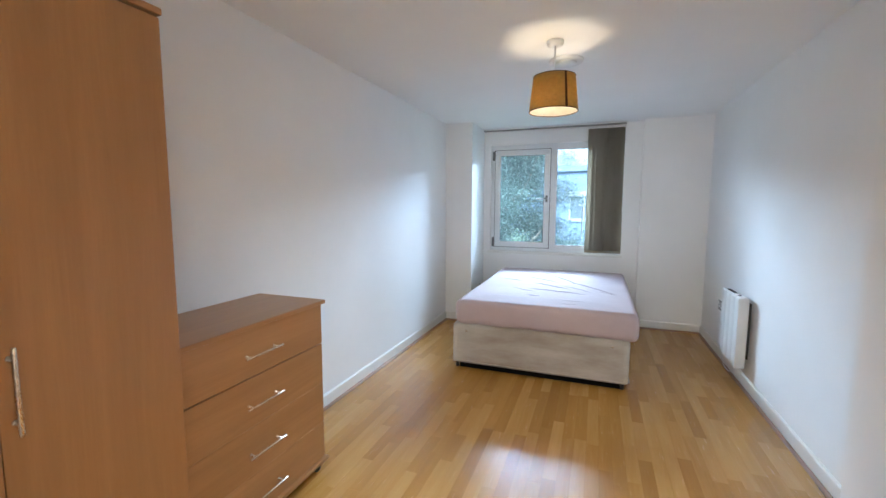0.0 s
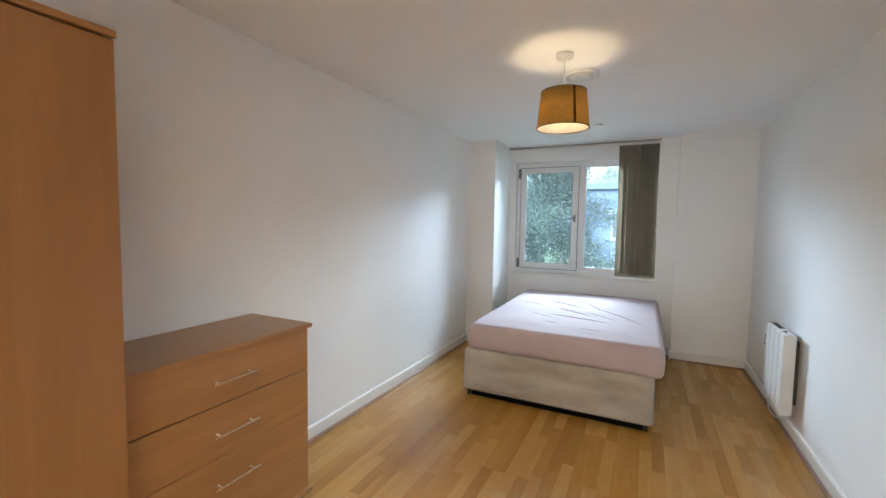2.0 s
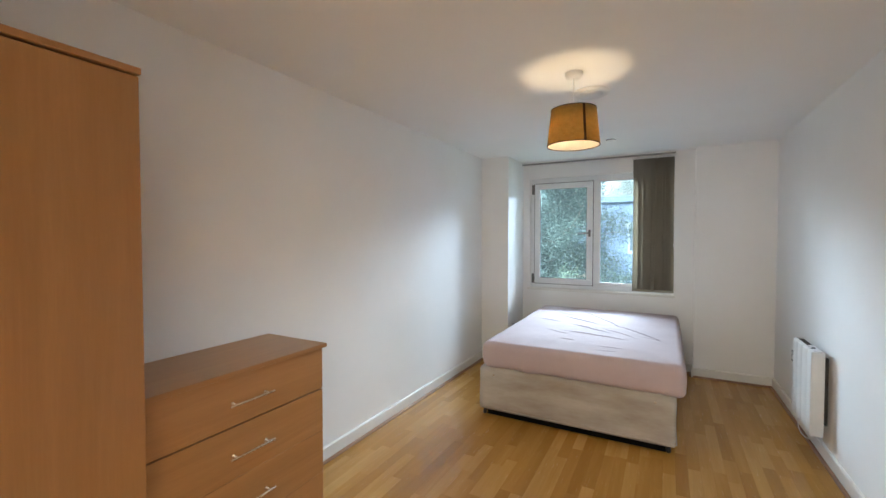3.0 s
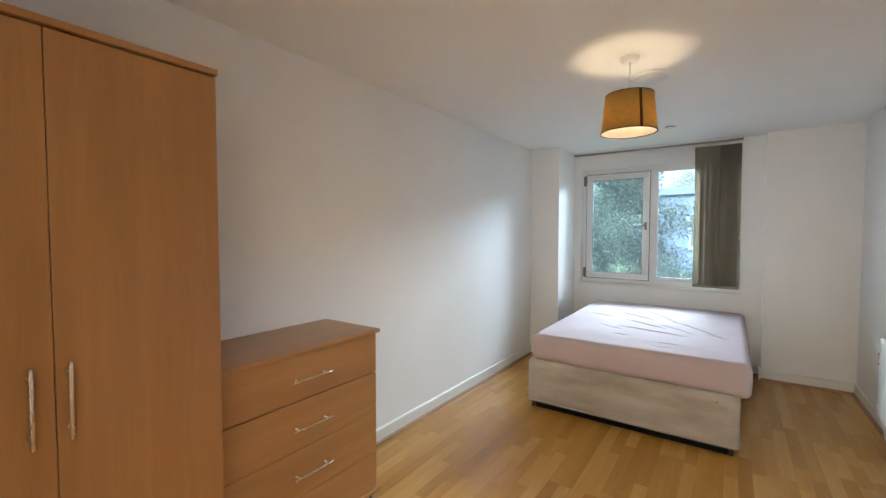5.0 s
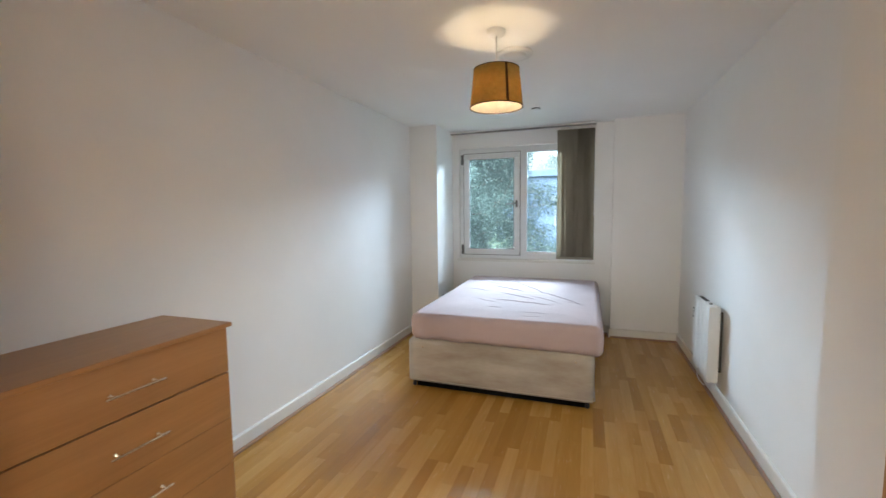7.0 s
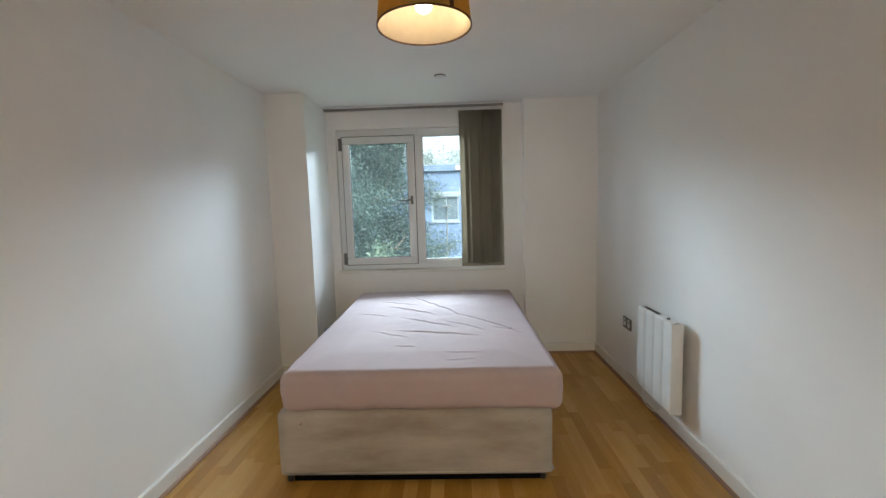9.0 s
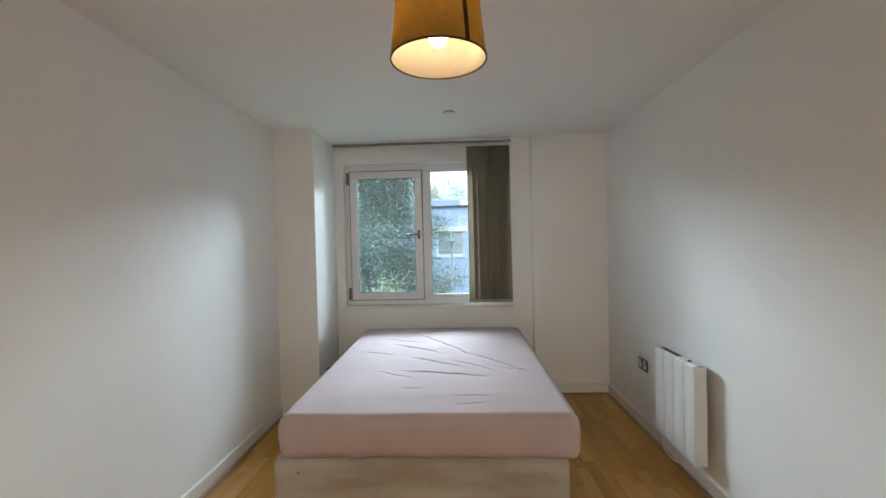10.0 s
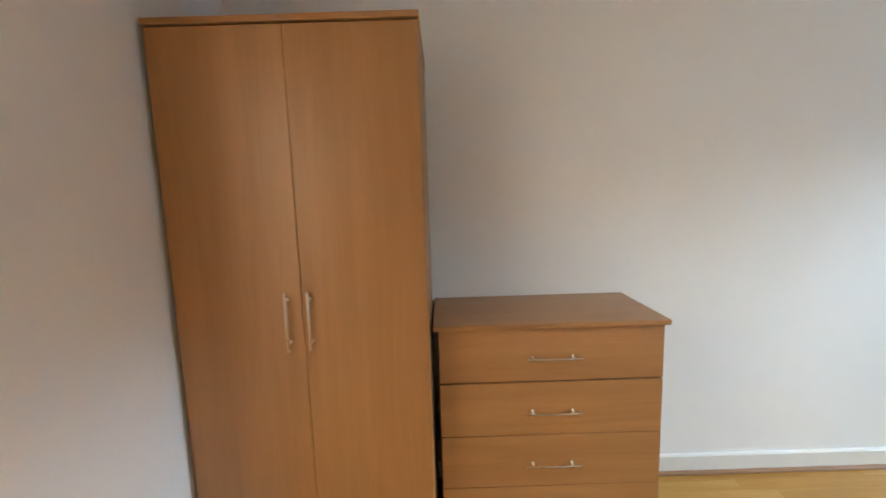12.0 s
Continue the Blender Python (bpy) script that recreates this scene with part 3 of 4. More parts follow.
# ---- wardrobe and chest of drawers ----
def bar_handle(parent, centre, length, axis, out, radius=0.006):
    """A bar handle standing off a front that faces +x."""
    c = Vector(centre)
    a = Vector((0, 1, 0)) if axis == "y" else Vector((0, 0, 1))
    bm = bmesh.new()
    o = Vector((out, 0, 0))
    tube(bm, [c + o - a * length / 2, c + o - a * (length / 2 - 0.002), c + o + a * (length / 2 - 0.002), c + o + a * length / 2], [radius * 0.8, radius, radius, radius * 0.8], 14)
    for s in (-1, 1):
        foot = c + a * s * (length / 2 - 0.028)
        tube(bm, [foot, foot + Vector((0.004, 0, 0)), foot + Vector((0.0042, 0, 0)), foot + o], [radius * 1.25, radius * 1.25, radius * 0.8, radius * 0.8], 12)
    return part("handle", bm, NICKEL, parent, "brushed metal bar handle", True)


def wardrobe():
    x0, x1, y0, y1, h = XL + 0.022, -1.071, 0.253, 1.100, 1.967
    w = thing("wardrobe", (x0, (y0 + y1) / 2, 0), "tall two-door beech-effect wardrobe with bar handles", "wardrobe")
    w0 = y0 - w.location.y
    w1 = y1 - w.location.y
    d = x1 - x0
    f = d - 0.007
    part("top_panel", boxes((0, d, w0, w1, h - 0.020, h), bevel=0.003), BEECH_H, w)
    part("side_panel", boxes((0, f - 0.020, w0 + 0.004, w0 + 0.022, 0, h - 0.0205), bevel=0.0015), BEECH_V, w)
    part("side_panel", boxes((0, f - 0.020, w1 - 0.022, w1 - 0.004, 0, h - 0.0205), bevel=0.0015), BEECH_V, w)
    part("back_panel", boxes((0.004, 0.010, w0 + 0.023, w1 - 0.023, 0.06, h - 0.021)), BEECH_V, w)
    part("plinth", boxes((f - 0.06, f - 0.042, w0 + 0.023, w1 - 0.023, 0, 0.075)), BEECH_H, w)
    part("floor_panel", boxes((0.011, f - 0.021, w0 + 0.023, w1 - 0.023, 0.076, 0.094)), BEECH_H, w)
    mid = 0.680 - w.location.y
    for a, b, hy in ((w0 + 0.005, mid - 0.0008, -0.048), (mid + 0.0008, w1 - 0.005, 0.026)):
        door = part("door", boxes((f - 0.019, f, a, b, 0.072, h - 0.026), bevel=0.002), BEECH_V, w)
        bar_handle(door, (f, mid + hy, 1.007), 0.201, "z", 0.024, 0.0052)


def chest():
    x0, x1, y0, y1, h = XL + 0.004, -1.197, 1.107, 1.982, 0.930
    c = thing("chest_of_drawers", (x0, (y0 + y1) / 2, 0), "four-drawer beech-effect chest on black castors", "chest of drawers")
    w0, w1, d = y0 - c.location.y, y1 - c.location.y, x1 - x0
    f = d - 0.016
    part("top_panel", boxes((0, d, w0, w1, h - 0.020, h), bevel=0.004), BEECH_H, c)
    part("side_panel", boxes((0, f - 0.020, w0 + 0.016, w0 + 0.034, 0.080, h - 0.0205), bevel=0.0015), BEECH_V, c)
    part("side_panel", boxes((0, f - 0.020, w1 - 0.034, w1 - 0.016, 0.080, h - 0.0205), bevel=0.0015), BEECH_V, c)
    part("back_panel", boxes((0.004, 0.010, w0 + 0.035, w1 - 0.035, 0.080, h - 0.021)), BEECH_V, c)
    part("base_panel", boxes((0, d, w0 + 0.004, w1 - 0.004, 0.060, 0.0795), bevel=0.003), BEECH_H, c)
    # added black sheet; gives the gaps between drawers their shade
    part("carcass_shadow_board", boxes((f - 0.050, f - 0.040, w0 + 0.035, w1 - 0.035, 0.082, h - 0.022)), BLACK_PLASTIC, c, "black board added to shade the drawer gaps")
    edges = ((0.704, 0.907), (0.488, 0.698), (0.2755, 0.4855), (0.083, 0.2725))
    for z0, z1 in edges:
        drawer = part("drawer", boxes((f - 0.018, f, w0 + 0.018, w1 - 0.018, z0, z1), bevel=0.0018), BEECH_H, c)
        bar_handle(drawer, (f, 1.548 - c.location.y, z0 + (z1 - z0) * 0.46), 0.207, "y", 0.03, 0.0050)
    for x in (0.06, d - 0.05):
        for y in (w0 + 0.05, w1 - 0.05):
            bm = bmesh.new()
            tube(bm, [(x, y - 0.011, 0.024), (x, y - 0.009, 0.024), (x, y + 0.009, 0.024), (x, y + 0.011, 0.024)], [0.020, 0.024, 0.024, 0.020], 18)
            castor = part("castor", bm, BLACK_PLASTIC, c, "black castor wheel", True)
            part("fork", boxes((x - 0.016, x + 0.016, y - 0.016, y + 0.016, 0.046, 0.060), bevel=0.003), BLACK_PLASTIC, castor)


wardrobe()
chest()


# ---- panel heater, its cable and the socket ----
def heater():
    y0, y1, z0, z1, face = 3.902, 4.362, 0.174, 0.724, 1.144
    h = thing("panel_heater", (XR, (y0 + y1) / 2, z0), "white four-panel electric heater fixed to the wall", "heater")
    hh, hw, dep = z1 - z0, (y1 - y0) / 2, XR - face
    body = boxes((-dep + 0.014, -0.036, -hw + 0.006, hw - 0.006, 0.004, hh - 0.014), bevel=0.006)
    part("body", body, HEATER_PAINT, h)
    step = 2 * hw / 4
    for k in range(4):
        a, b = -hw + k * step + 0.003, -hw + (k + 1) * step - 0.003
        bm = bmesh.new()
        n = 10
        rows = []
        for z, back in ((0.0, 0.012), (0.010, 0.002), (0.03, 0.0), (hh - 0.030, 0.0), (hh - 0.010, 0.003), (hh, 0.014)):
            row = []
            for j in range(n + 1):
                u = j / n
                bow = 0.010 * (1 - (2 * u - 1) ** 4)
                row.append(bm.verts.new((-dep + 0.011 - bow + back, a + (b - a) * u, z)))
            row += [bm.verts.new((-dep + 0.024, b, z)), bm.verts.new((-dep + 0.024, a, z))]
            rows.append(row)
        m = len(rows[0])
        for r1, r2 in zip(rows, rows[1:]):
            for j in range(m):
                bm.faces.new((r1[j], r1[(j + 1) % m], r2[(j + 1) % m], r2[j]))
        bm.faces.new(rows[0][::-1])
        bm.faces.new(rows[-1])
        part("front_panel", bm, HEATER_PAINT, h, "", False)
    part("end_cap", boxes((-dep - 0.001, -0.034, -hw - 0.004, -hw + 0.005, 0.0, hh), bevel=0.003), HEATER_PAINT, h)
    part("end_cap", boxes((-dep + 0.010, -0.034, hw - 0.005, hw + 0.004, 0.0, hh), bevel=0.003), HEATER_PAINT, h)
    part("top_grille", boxes((-dep + 0.026, -0.038, -hw + 0.008, hw - 0.008, hh - 0.013, hh - 0.008)), GRILLE, h, "dark grey outlet grille")
    for k in range(14):
        y = -hw + 0.03 + k * (2 * hw - 0.06) / 13
        part("grille_bar", boxes((-dep + 0.027, -0.039, y - 0.003, y + 0.003, hh - 0.0078, hh - 0.004)), GRILLE, h)
    part("control_panel", boxes((-dep + 0.030, -0.040, -hw + 0.02, -hw + 0.21, hh - 0.0035, hh + 0.001), bevel=0.001), PLASTIC, h, "white control panel")
    part("dial", lathe(bmesh.new(), [(0.011, 0.0), (0.011, 0.006), (0.008, 0.008), (0, 0.008)], 20, (-dep / 2 - 0.018, -hw + 0.10, hh + 0.001)), GRILLE, h, "grey thermostat dial", True)
    for y in (-hw + 0.08, hw - 0.08):
        part("wall_bracket", boxes((-0.036, 0.0, y - 0.02, y + 0.02, 0.06, hh - 0.05)), GRILLE, h, "dark metal bracket")
    cable = bmesh.new()
    pts = [(-0.055, hw - 0.02, 0.004), (-0.062, hw - 0.015, -0.05), (-0.062, hw - 0.014, -0.085), (-0.064, hw - 0.04, -0.110), (-0.060, hw - 0.09, -0.128), (-0.050, hw - 0.14, -0.134), (-0.038, hw - 0.18, -0.125), (-0.024, hw - 0.20, -0.100)]
    tube(cable, pts, 0.0035, 8)
    part("cable", cable, PLASTIC, h, "thin white mains cable", True)


def socket():
    s = thing("wall_socket", (XR, 4.749, 0.484), "brushed metal double socket with white inserts", "socket")
    part("plate", boxes((-0.009, 0.0, -0.073, 0.073, -0.045, 0.045), bevel=0.003), STEEL, s, "brushed steel plate")
    for y in (-0.038, 0.038):
        part("insert", boxes((-0.0105, -0.0088, y - 0.019, y + 0.019, -0.026, 0.010), bevel=0.0005), PLASTIC, s, "white socket face")
        part("pin_holes", boxes((-0.0112, -0.0104, y - 0.003, y + 0.003, -0.004, 0.005), (-0.0112, -0.0104, y - 0.014, y - 0.008, -0.022, -0.017), (-0.0112, -0.0104, y + 0.008, y + 0.014, -0.022, -0.017)), GASKET, s, "dark pin holes")
        part("switch", boxes((-0.0135, -0.0088, y - 0.008, y + 0.008, 0.018, 0.036), bevel=0.001), PLASTIC, s, "white rocker switch")


heater()
socket()


# ---- ceiling things ----
LX, LY = -0.167, 2.88


def pendant():
    p = thing("pendant_lamp", (LX, LY, H), "lit ceiling pendant with a tapered brown cloth shade", "lamp")
    part("ceiling_rose", lathe(bmesh.new(), [(0, -0.030), (0.030, -0.030), (0.043, -0.026), (0.048, -0.016), (0.049, 0.0), (0, 0.0)], 36), PLASTIC, p, "round white ceiling rose", True)
    part("flex", tube(bmesh.new(), [(0, 0, -0.03), (0, 0, -0.12), (0.001, 0, -0.215)], 0.0035, 10), PLASTIC, p, "white flex", True)
    part("lamp_holder", lathe(bmesh.new(), [(0, -0.205), (0.010, -0.207), (0.017, -0.225), (0.018, -0.262), (0.014, -0.265), (0, -0.265)], 24), PLASTIC, p, "white lamp holder", True)
    zt, zb, rt, rb = -0.208, -0.411, 0.124, 0.1455
    shade = part("shade", lathe(bmesh.new(), [(rt, zt), (rb, zb), (rb - 0.0012, zb), (rt - 0.0012, zt)], 72, close=True), SHADE_OUT, p, "tapered brown cloth shade", True)
    part("lining", lathe(bmesh.new(), [(rt - 0.0022, zt - 0.001), (rb - 0.0022, zb + 0.001), (rb - 0.003, zb + 0.001), (rt - 0.003, zt - 0.001)], 72, close=True), SHADE_IN, shade, "cream shade lining", True)
    seam = bmesh.new()
    a0 = radians(-54)
    rows = []
    for z, r in ((zt + 0.001, rt + 0.0012), (zb - 0.001, rb + 0.0012)):
        w = 0.0075 / r
        rows.append([seam.verts.new((r * math.cos(a0 + s * w), r * math.sin(a0 + s * w), z)) for s in (-1, -0.3, 0.3, 1)])
    for k in range(3):
        seam.faces.new((rows[0][k], rows[0][k + 1], rows[1][k + 1], rows[1][k]))
    bmesh.ops.solidify(seam, geom=seam.faces[:], thickness=0.0008)
    part("seam", seam, SHADE_SEAM, shade, "dark glued cloth seam")
    for z, r in ((zt, rt), (zb, rb)):
        part("rim", lathe(bmesh.new(), [(r + 0.0014, z + 0.002), (r + 0.0014, z - 0.002), (r - 0.0032, z - 0.002), (r - 0.0032, z + 0.002)], 72, close=True), SHADE_SEAM, shade, "dark rolled rim", True)
    carrier = bmesh.new()
    for k in range(3):
        a = 2 * math.pi * k / 3 + 0.4
        tube(carrier, [(0.019 * math.cos(a), 0.019 * math.sin(a), -0.24), (0.07 * math.cos(a), 0.07 * math.sin(a), -0.225), (0.119 * math.cos(a), 0.119 * math.sin(a), -0.19)], 0.0014, 6)
    part("carrier", carrier, PLASTIC, shade, "white wire carrier")
    bulb = part("bulb", lathe(bmesh.new(), [(0, -0.372), (0.012, -0.370), (0.024, -0.360), (0.029, -0.343), (0.027, -0.325), (0.017, -0.295), (0.012, -0.2655), (0, -0.2655)], 28), BULB, p, "lit warm bulb", True)
    bulb.visible_shadow = False


def ceiling_disc(name, x, y, r, profile, label, category):
    t = thing(name, (x, y, H), label, category)
    part("cover", lathe(bmesh.new(), [(q * r, z) for q, z in profile], 40), PLASTIC, t, "", True)
    if name == "sprinkler_cover":
        # shadow gap at the disc's edge, modelled as a dark ring
        part("rim", lathe(bmesh.new(), [(r + 0.002, 0.0), (r + 0.002, -0.005), (r + 0.0004, -0.007), (r + 0.0004, 0.0)], 40, close=True), SEAL_AND_GAP_SHADE, t, "dark grey ring standing in for a shadow gap")
    return t


pendant()
vent = ceiling_disc("ceiling_vent", -0.130, 3.250, 0.115, [(0, -0.030), (0.52, -0.028), (0.60, -0.022), (0.62, -0.012), (0.66, -0.012), (0.78, -0.020), (0.94, -0.014), (1.0, -0.004), (1.0, 0.0), (0, 0.0)], "round white plastic air valve on the ceiling", "air vent")
ceiling_disc("sprinkler_cover", -0.170, 4.700, 0.041, [(0, -0.012), (0.80, -0.012), (0.95, -0.010), (1.0, -0.003), (1.0, 0.0), (0, 0.0)], "small flat white disc on the ceiling", "sprinkler cover")


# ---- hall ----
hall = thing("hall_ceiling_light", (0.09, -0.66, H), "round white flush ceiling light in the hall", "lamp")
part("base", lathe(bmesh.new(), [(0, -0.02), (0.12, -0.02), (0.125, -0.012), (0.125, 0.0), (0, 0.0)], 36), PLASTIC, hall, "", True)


# ---- door and doorway ----
def door():
    frame_ob = structure("door_frame", boxes((DX0 - 0.03, DX0, Y0 - 0.122, Y0 + 0.002, 0, DZ), (DX1, DX1 + 0.03, Y0 - 0.122, Y0 + 0.002, 0, DZ), (DX0 - 0.03, DX1 + 0.03, Y0 - 0.122, Y0 + 0.002, DZ, DZ + 0.03)), GLOSS_PAINT, "white painted door lining", "door frame")
    part("architrave", boxes((DX0 - 0.085, DX0 - 0.008, Y0 + 0.003, Y0 + 0.019, 0, DZ + 0.008), (DX1 + 0.008, DX1 + 0.085, Y0 + 0.003, Y0 + 0.019, 0, DZ + 0.008), (DX0 - 0.085, DX1 + 0.085, Y0 + 0.003, Y0 + 0.019, DZ + 0.0085, DZ + 0.085)), GLOSS_PAINT, frame_ob)
    d = thing("door_1", (DX1 - 0.004, Y0 + 0.024, 0.006), "open oak-veneered flush bedroom door", "door", "", "structure")
    part("door_leaf", boxes((-0.80, 0.0, 0.0, 0.040, 0.0, 2.02), bevel=0.002), OAK_DOOR, d, "oak-veneered flush leaf")
    for z in (0.22, 1.0, 1.80):
        part("hinge", tube(bmesh.new(), [(0.004, -0.006, z - 0.05), (0.004, -0.006, z + 0.05)], 0.006, 10), NICKEL, d, "steel butt hinge", True)
    d.rotation_euler = (0, 0, radians(-97))


door()


# ---- outside ----
GZ = -3.2
structure("ground", boxes((-400, 400, 5.9, 800, GZ - 0.5, GZ)), GRASS, "rough grass outside the building", "ground")


def office():
    o = thing("office_building", (0, 17.3, GZ), "flat-roofed two-storey blue rendered building opposite", "building")
    hgt = 2.78 - GZ
    xs0, step, ww = -0.96 - 3 * 3.1, 3.1, 1.06
    rows = ((0.9, 2.0), (0.90 - GZ, 1.86 - GZ))
    x_lo, x_hi = xs0 - 1.4, xs0 + 7 * step + 1.0
    specs = []
    z_prev = 0.0
    for z0, z1 in rows:
        specs.append((x_lo, x_hi, 0, 0.3, z_prev, z0))
        x = x_lo
        for k in range(7):
            specs.append((x, xs0 + k * step, 0, 0.3, z0, z1))
            x = xs0 + k * step + ww
        specs.append((x, x_hi, 0, 0.3, z0, z1))
        z_prev = z1
    specs.append((x_lo, x_hi, 0, 0.3, z_prev, hgt))
    specs += [(x_lo, x_lo + 0.3, 0.3, 9, 0, hgt), (x_hi - 0.3, x_hi, 0.3, 9, 0, hgt), (x_lo + 0.3, x_hi - 0.3, 8.7, 9, 0, hgt), (x_lo + 0.3, x_hi - 0.3, 0.3, 8.7, hgt / 2 - 0.2, hgt / 2)]
    part("wall", boxes(*specs), FACADE, o, "blue rendered walls")
    part("roof", boxes((x_lo - 0.12, x_hi + 0.12, -0.14, 9.1, hgt, hgt + 0.24), bevel=0.02), ROOF_FELT, o, "grey-blue flat roof edge")
    part("sign_panel", boxes((0.0, 1.9, -0.17, -0.142, hgt + 0.03, hgt + 0.19)), RED_SIGN, o, "faded reddish panel")
    for z0, z1 in rows:
        for k in range(7):
            a = xs0 + k * step
            bm = ring(bmesh.new(), a, a + ww, z0, z1, 0.07, 0.06, 0.13, 0)
            box(bm, a + ww * 0.52, a + ww * 0.52 + 0.05, 0.062, 0.128, z0 + 0.07, z1 - 0.07)
            win = part("window", bm, FACADE_TRIM, o, "pale framed window")
            part("pane", boxes((a + 0.07, a + ww - 0.07, 0.09, 0.10, z0 + 0.07, z1 - 0.07)), PANE_FAR, win)
            part("lintel", boxes((a - 0.12, a + ww + 0.12, -0.03, -0.002, z1 - 0.02, z1 + 0.16)), FACADE_TRIM, win, "pale lintel band")
            part("sill", boxes((a - 0.05, a + ww + 0.05, -0.06, -0.002, z0 - 0.06, z0)), FACADE_TRIM, win)


PANE_FAR = surface("far_window_glass", (0.05, 0.065, 0.08), (0.09, 0.11, 0.125), 0.2, 1.5, 30, 0.0)
office()


def lamp_post():
    p = thing("lamp_post", (-0.33, 14.0, GZ), "thin dark metal lamp post in the yard", "lamp post")
    top = 1.44 - GZ
    part("pole", tube(bmesh.new(), [(0, 0, 0), (0, 0, 1.2), (0, 0, 1.22), (0, 0, top)], [0.045, 0.045, 0.03, 0.024], 12), STEEL, p, "", True)
    part("head", boxes((-0.14, 0.14, -0.07, 0.07, top, top + 0.05), bevel=0.015), STEEL, p, "flat dark lamp head")


lamp_post()


def leaves(name, parent, material, centres, spread, count, size, rng, label):
    """Many small folded leaves round the given clump centres, in one mesh."""
    c = np.array(centres)
    pick = rng.integers(0, len(c), count)
    pos = c[pick] + rng.normal(0, 1, (count, 3)) * spread
    u = rng.normal(0, 1, (count, 3))
    u /= np.linalg.norm(u, axis=1)[:, None]
    w = np.cross(u, rng.normal(0, 1, (count, 3)))
    w /= np.linalg.norm(w, axis=1)[:, None]
    s = size * rng.uniform(0.6, 1.4, count)[:, None]
    n = np.cross(u, w)
    v = np.stack([pos - u * s, pos + w * s * 0.42 + n * s * 0.12, pos + u * s, pos - w * s * 0.42 + n * s * 0.12], 1).reshape(-1, 3)
    i = np.arange(count) * 4
    faces = np.stack([i, i + 1, i + 2, i + 3], 1)
    me = bpy.data.meshes.new(name)
    me.from_pydata(v.tolist(), [], faces.tolist())
    me.materials.append(material)
    ob = new(name, me)
    ob.parent = parent
    return tagged(ob, label, "", "", "stuff")


def limbs(bm, start, direction, length, radius, depth, rng, tips):
    pts, rad = [Vector(start)], [radius]
    d = Vector(direction).normalized()
    for k in range(4):
        d = (d + Vector(rng.normal(0, 0.16, 3)) + Vector((0, 0, 0.05))).normalized()
        pts.append(pts[-1] + d * length / 4)
        rad.append(radius * (1 - 0.16 * (k + 1)))
    tube(bm, pts, rad, 7 if radius > 0.02 else 4, False)
    tips.extend(pts[2:])
    if depth:
        for k in range(3):
            base = pts[2 + k % 3]
            side = (d + Vector(rng.normal(0, 0.75, 3))).normalized()
            limbs(bm, base, side, length * rng.uniform(0.55, 0.8), radius * 0.5, depth - 1, rng, tips)


def tree(name, at, height, first, girth, spread, crown, material, leaf, count, seed, label, category="tree", depth=3, bark=BARK):
    rng = np.random.default_rng(seed)
    t = thing(name, at, label, category)
    bm, tips = bmesh.new(), []
    trunk = [Vector((0, 0, -0.1)), Vector((0.05, 0.02, height * 0.3)), Vector((-0.04, 0.05, height * 0.6)), Vector((0.02, 0.0, height * 0.92))]
    tube(bm, trunk, [girth, girth * 0.8, girth * 0.5, girth * 0.15], 10)
    for k in range(first):
        z = height * (0.22 + 0.68 * k / first)
        a = k * 2.4 + rng.uniform(-0.3, 0.3)
        reach = crown * (1.1 - 0.55 * k / first)
        limbs(bm, (0.0, 0.03, z), (math.cos(a), math.sin(a), 0.45), reach, girth * 0.35, depth - 1, rng, tips)
    part("trunk", bm, bark, t, "branching brown trunk", True)
    leaves("crown", t, material, [tuple(p) for p in tips], spread, count, leaf, rng, "dense small leaves in loose clumps")
    return t


tree("evergreen_tree", (-2.78, 11.2, GZ), 8.2, 46, 0.16, 0.17, 1.42, LEAF_DARK, 0.029, 300000, 3, "tall dense dark green evergreen tree")
tree("pale_shrub", (-1.70, 8.6, GZ), 4.15, 14, 0.05, 0.10, 0.70, LEAF_LIGHT, 0.028, 9000, 5, "bushy shrub with pale green leaves", "shrub", 2)
tree("sapling", (-0.45, 12.5, GZ), 4.2, 9, 0.022, 0.08, 0.5, LEAF_LIGHT, 0.026, 1100, 8, "thin sapling with sparse pale leaves", "tree", 2)
tree("bare_tree", (-2.6, 44.0, GZ), 11.2, 20, 0.12, 0.28, 2.7, LEAF_HAZE, 0.06, 15000, 12, "distant thinly leaved tree behind the roof", bark=BARK_HAZE)
tree("bare_tree", (1.2, 50.0, GZ), 10.6, 18, 0.10, 0.25, 2.6, LEAF_HAZE, 0.05, 8000, 13, "distant thinly leaved tree behind the roof", bark=BARK_HAZE)


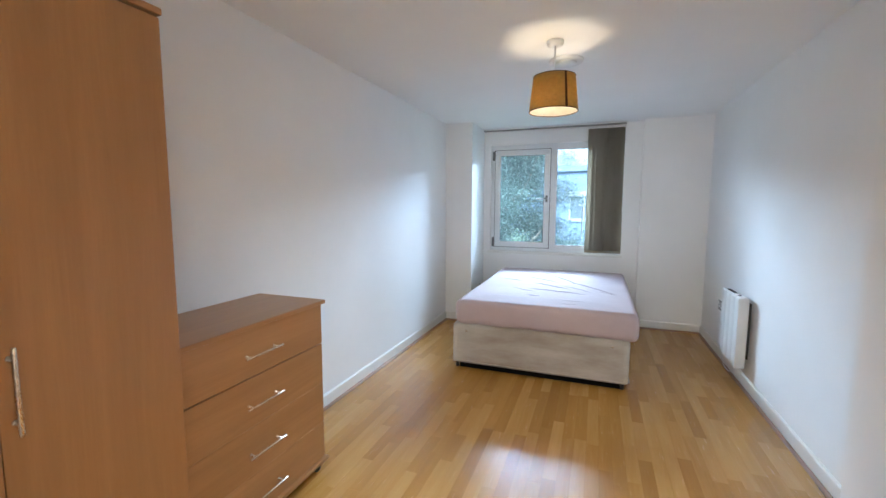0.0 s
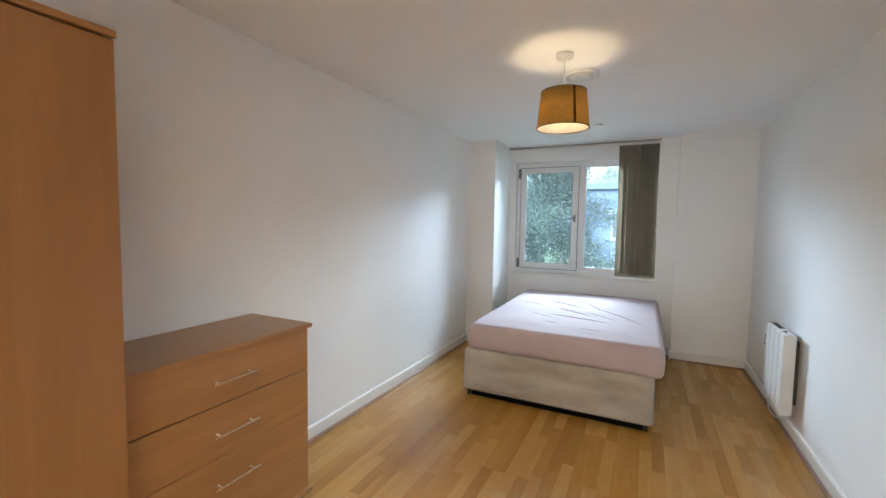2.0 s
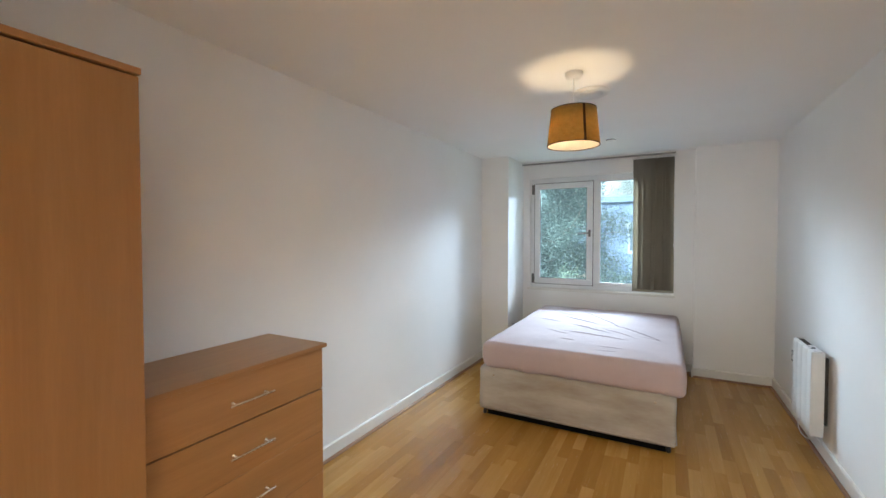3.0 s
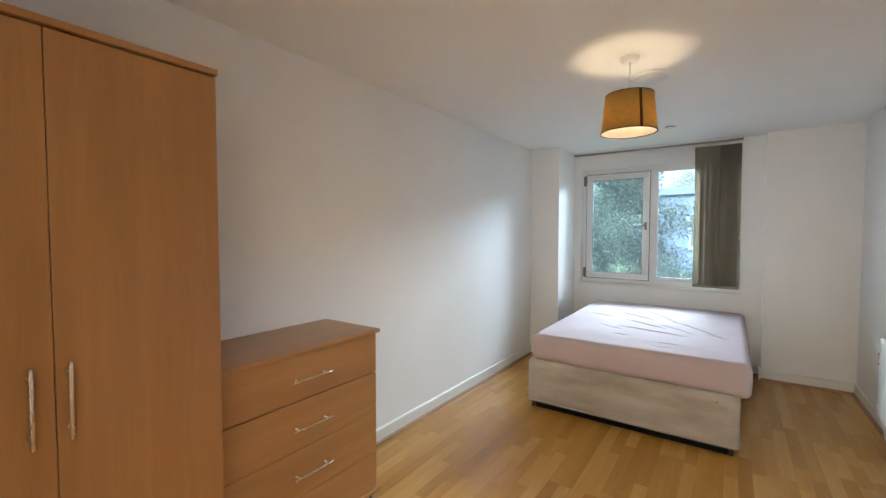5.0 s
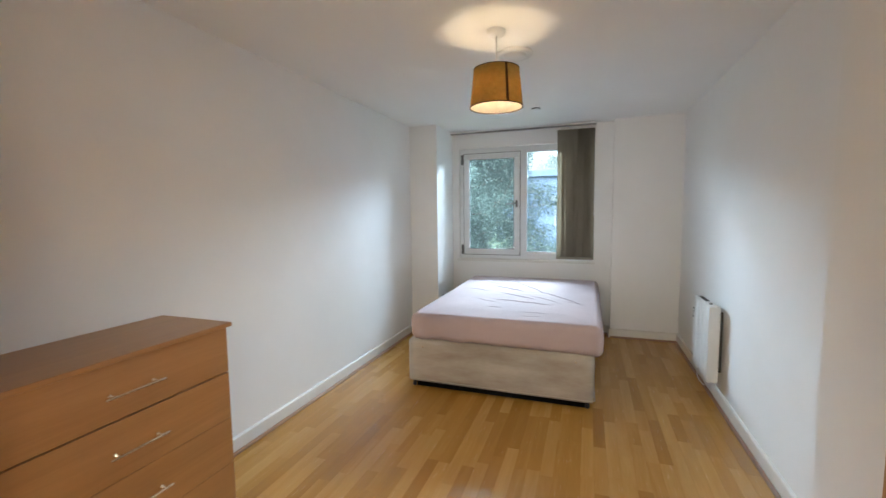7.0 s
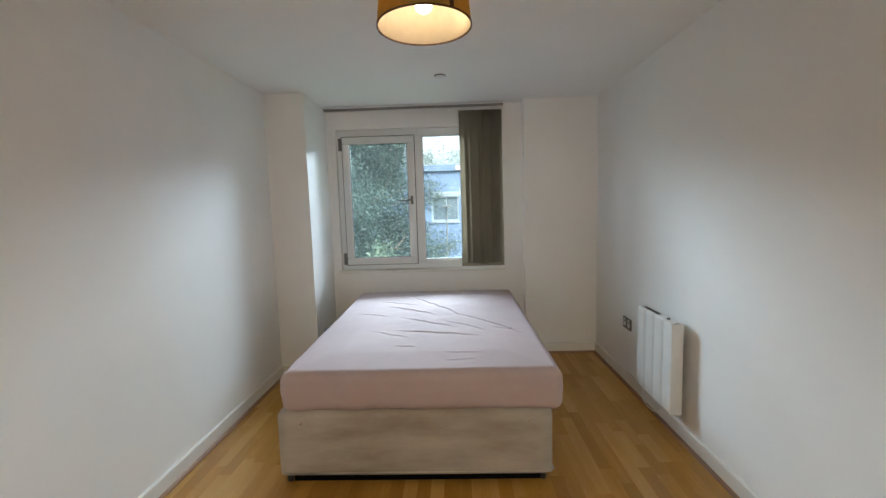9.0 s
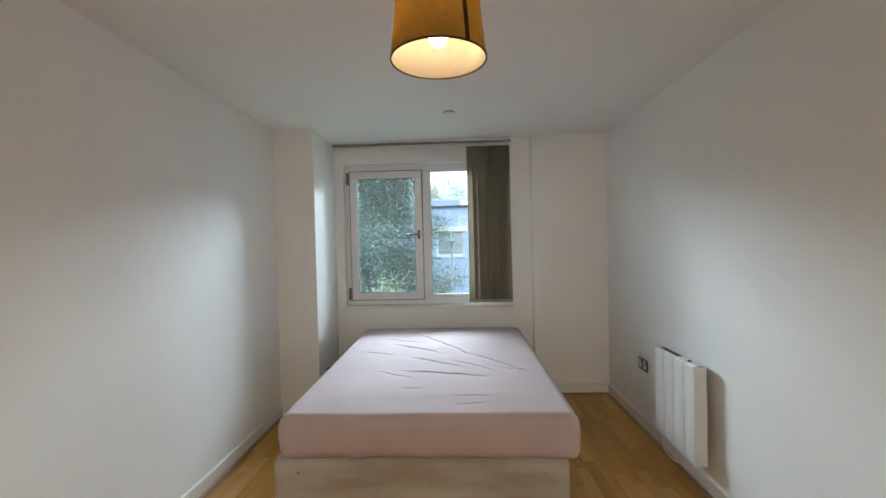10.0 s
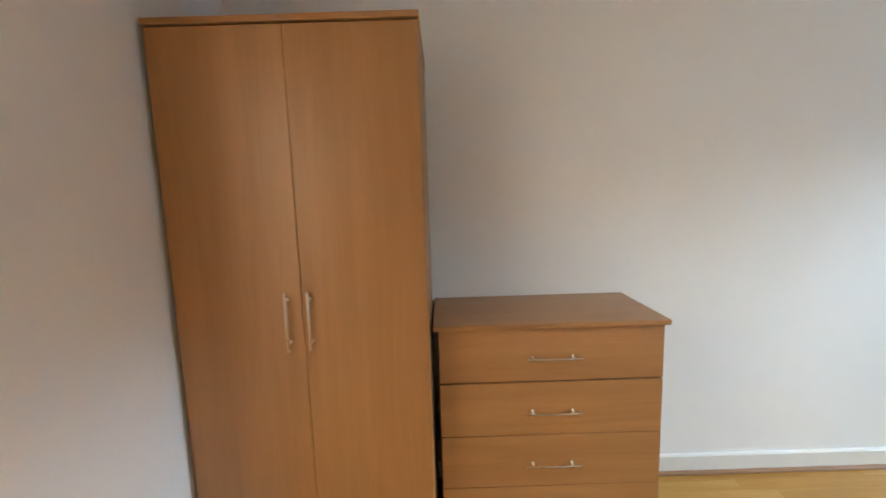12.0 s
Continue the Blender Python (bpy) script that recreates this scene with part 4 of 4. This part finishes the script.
# ---- strip floor, piece by piece ----
def strip_floor():
    rng = random.Random(7)
    floor = structure("floor", boxes((XL, XR, Y0 - 1.39, YB, -0.0115, -0.0105)), SUBFLOOR, "honey-coloured oak strip wood floor", "floor")
    width, gap = 0.0695, 0.0002
    shared = {}
    rest = bmesh.new()

    def outline(bm, x0, x1, y0, y1):
        e = 0.0003
        low = [bm.verts.new(p) for p in ((x0, y0, -0.010), (x1, y0, -0.010), (x1, y1, -0.010), (x0, y1, -0.010))]
        rim = [bm.verts.new(p) for p in ((x0, y0, -e), (x1, y0, -e), (x1, y1, -e), (x0, y1, -e))]
        top = [bm.verts.new(p) for p in ((x0 + e, y0 + e, 0), (x1 - e, y0 + e, 0), (x1 - e, y1 - e, 0), (x0 + e, y1 - e, 0))]
        for a, b in ((low, rim), (rim, top)):
            for k in range(4):
                bm.faces.new((a[k], a[(k + 1) % 4], b[(k + 1) % 4], b[k]))
        bm.faces.new(top)

    singles = []
    x = XL
    while x < XR - 0.002:
        x1 = min(x + width, XR)
        y = Y0 - 1.39 - rng.uniform(0.0, 0.3)
        while y < YB:
            length = rng.choice((0.28, 0.36, 0.44, 0.52, 0.62, 0.74))
            y1 = min(y + length, YB)
            near = x > XN and y < YN
            if y1 > Y0 - 1.39 and y1 - y > 0.01 and not near:
                full = abs(x1 - x - width) < 1e-6 and abs(y1 - y - length) < 1e-6
                inside = -1.60 < x < 1.2 and 1.75 < y < 4.75 and not (BED_X0 + 0.1 < x < BED_X1 - 0.15 and y > BED_Y0 + 0.1)
                if full and inside and len(singles) < 300:
                    singles.append((x, y, length))
                else:
                    outline(rest, x + gap / 2, x1 - gap / 2, max(y, Y0 - 1.39) + gap / 2, y1 - gap / 2)
            y = y1
        x = x1
    me = mesh_from(rest, "strips_beyond", FLOOR_REST)
    rest_ob = new("strips_beyond", me)
    rest_ob.parent = floor
    tagged(rest_ob, "", "", "", "stuff")
    for x, y, length in singles:
        if length not in shared:
            bm = bmesh.new()
            outline(bm, gap / 2, width - gap / 2, gap / 2, length - gap / 2)
            shared[length] = mesh_from(bm, "strip", FLOOR_PIECE)
        ob = new("strip", shared[length])
        ob.location = (x, y, 0)
        ob.parent = floor


strip_floor()
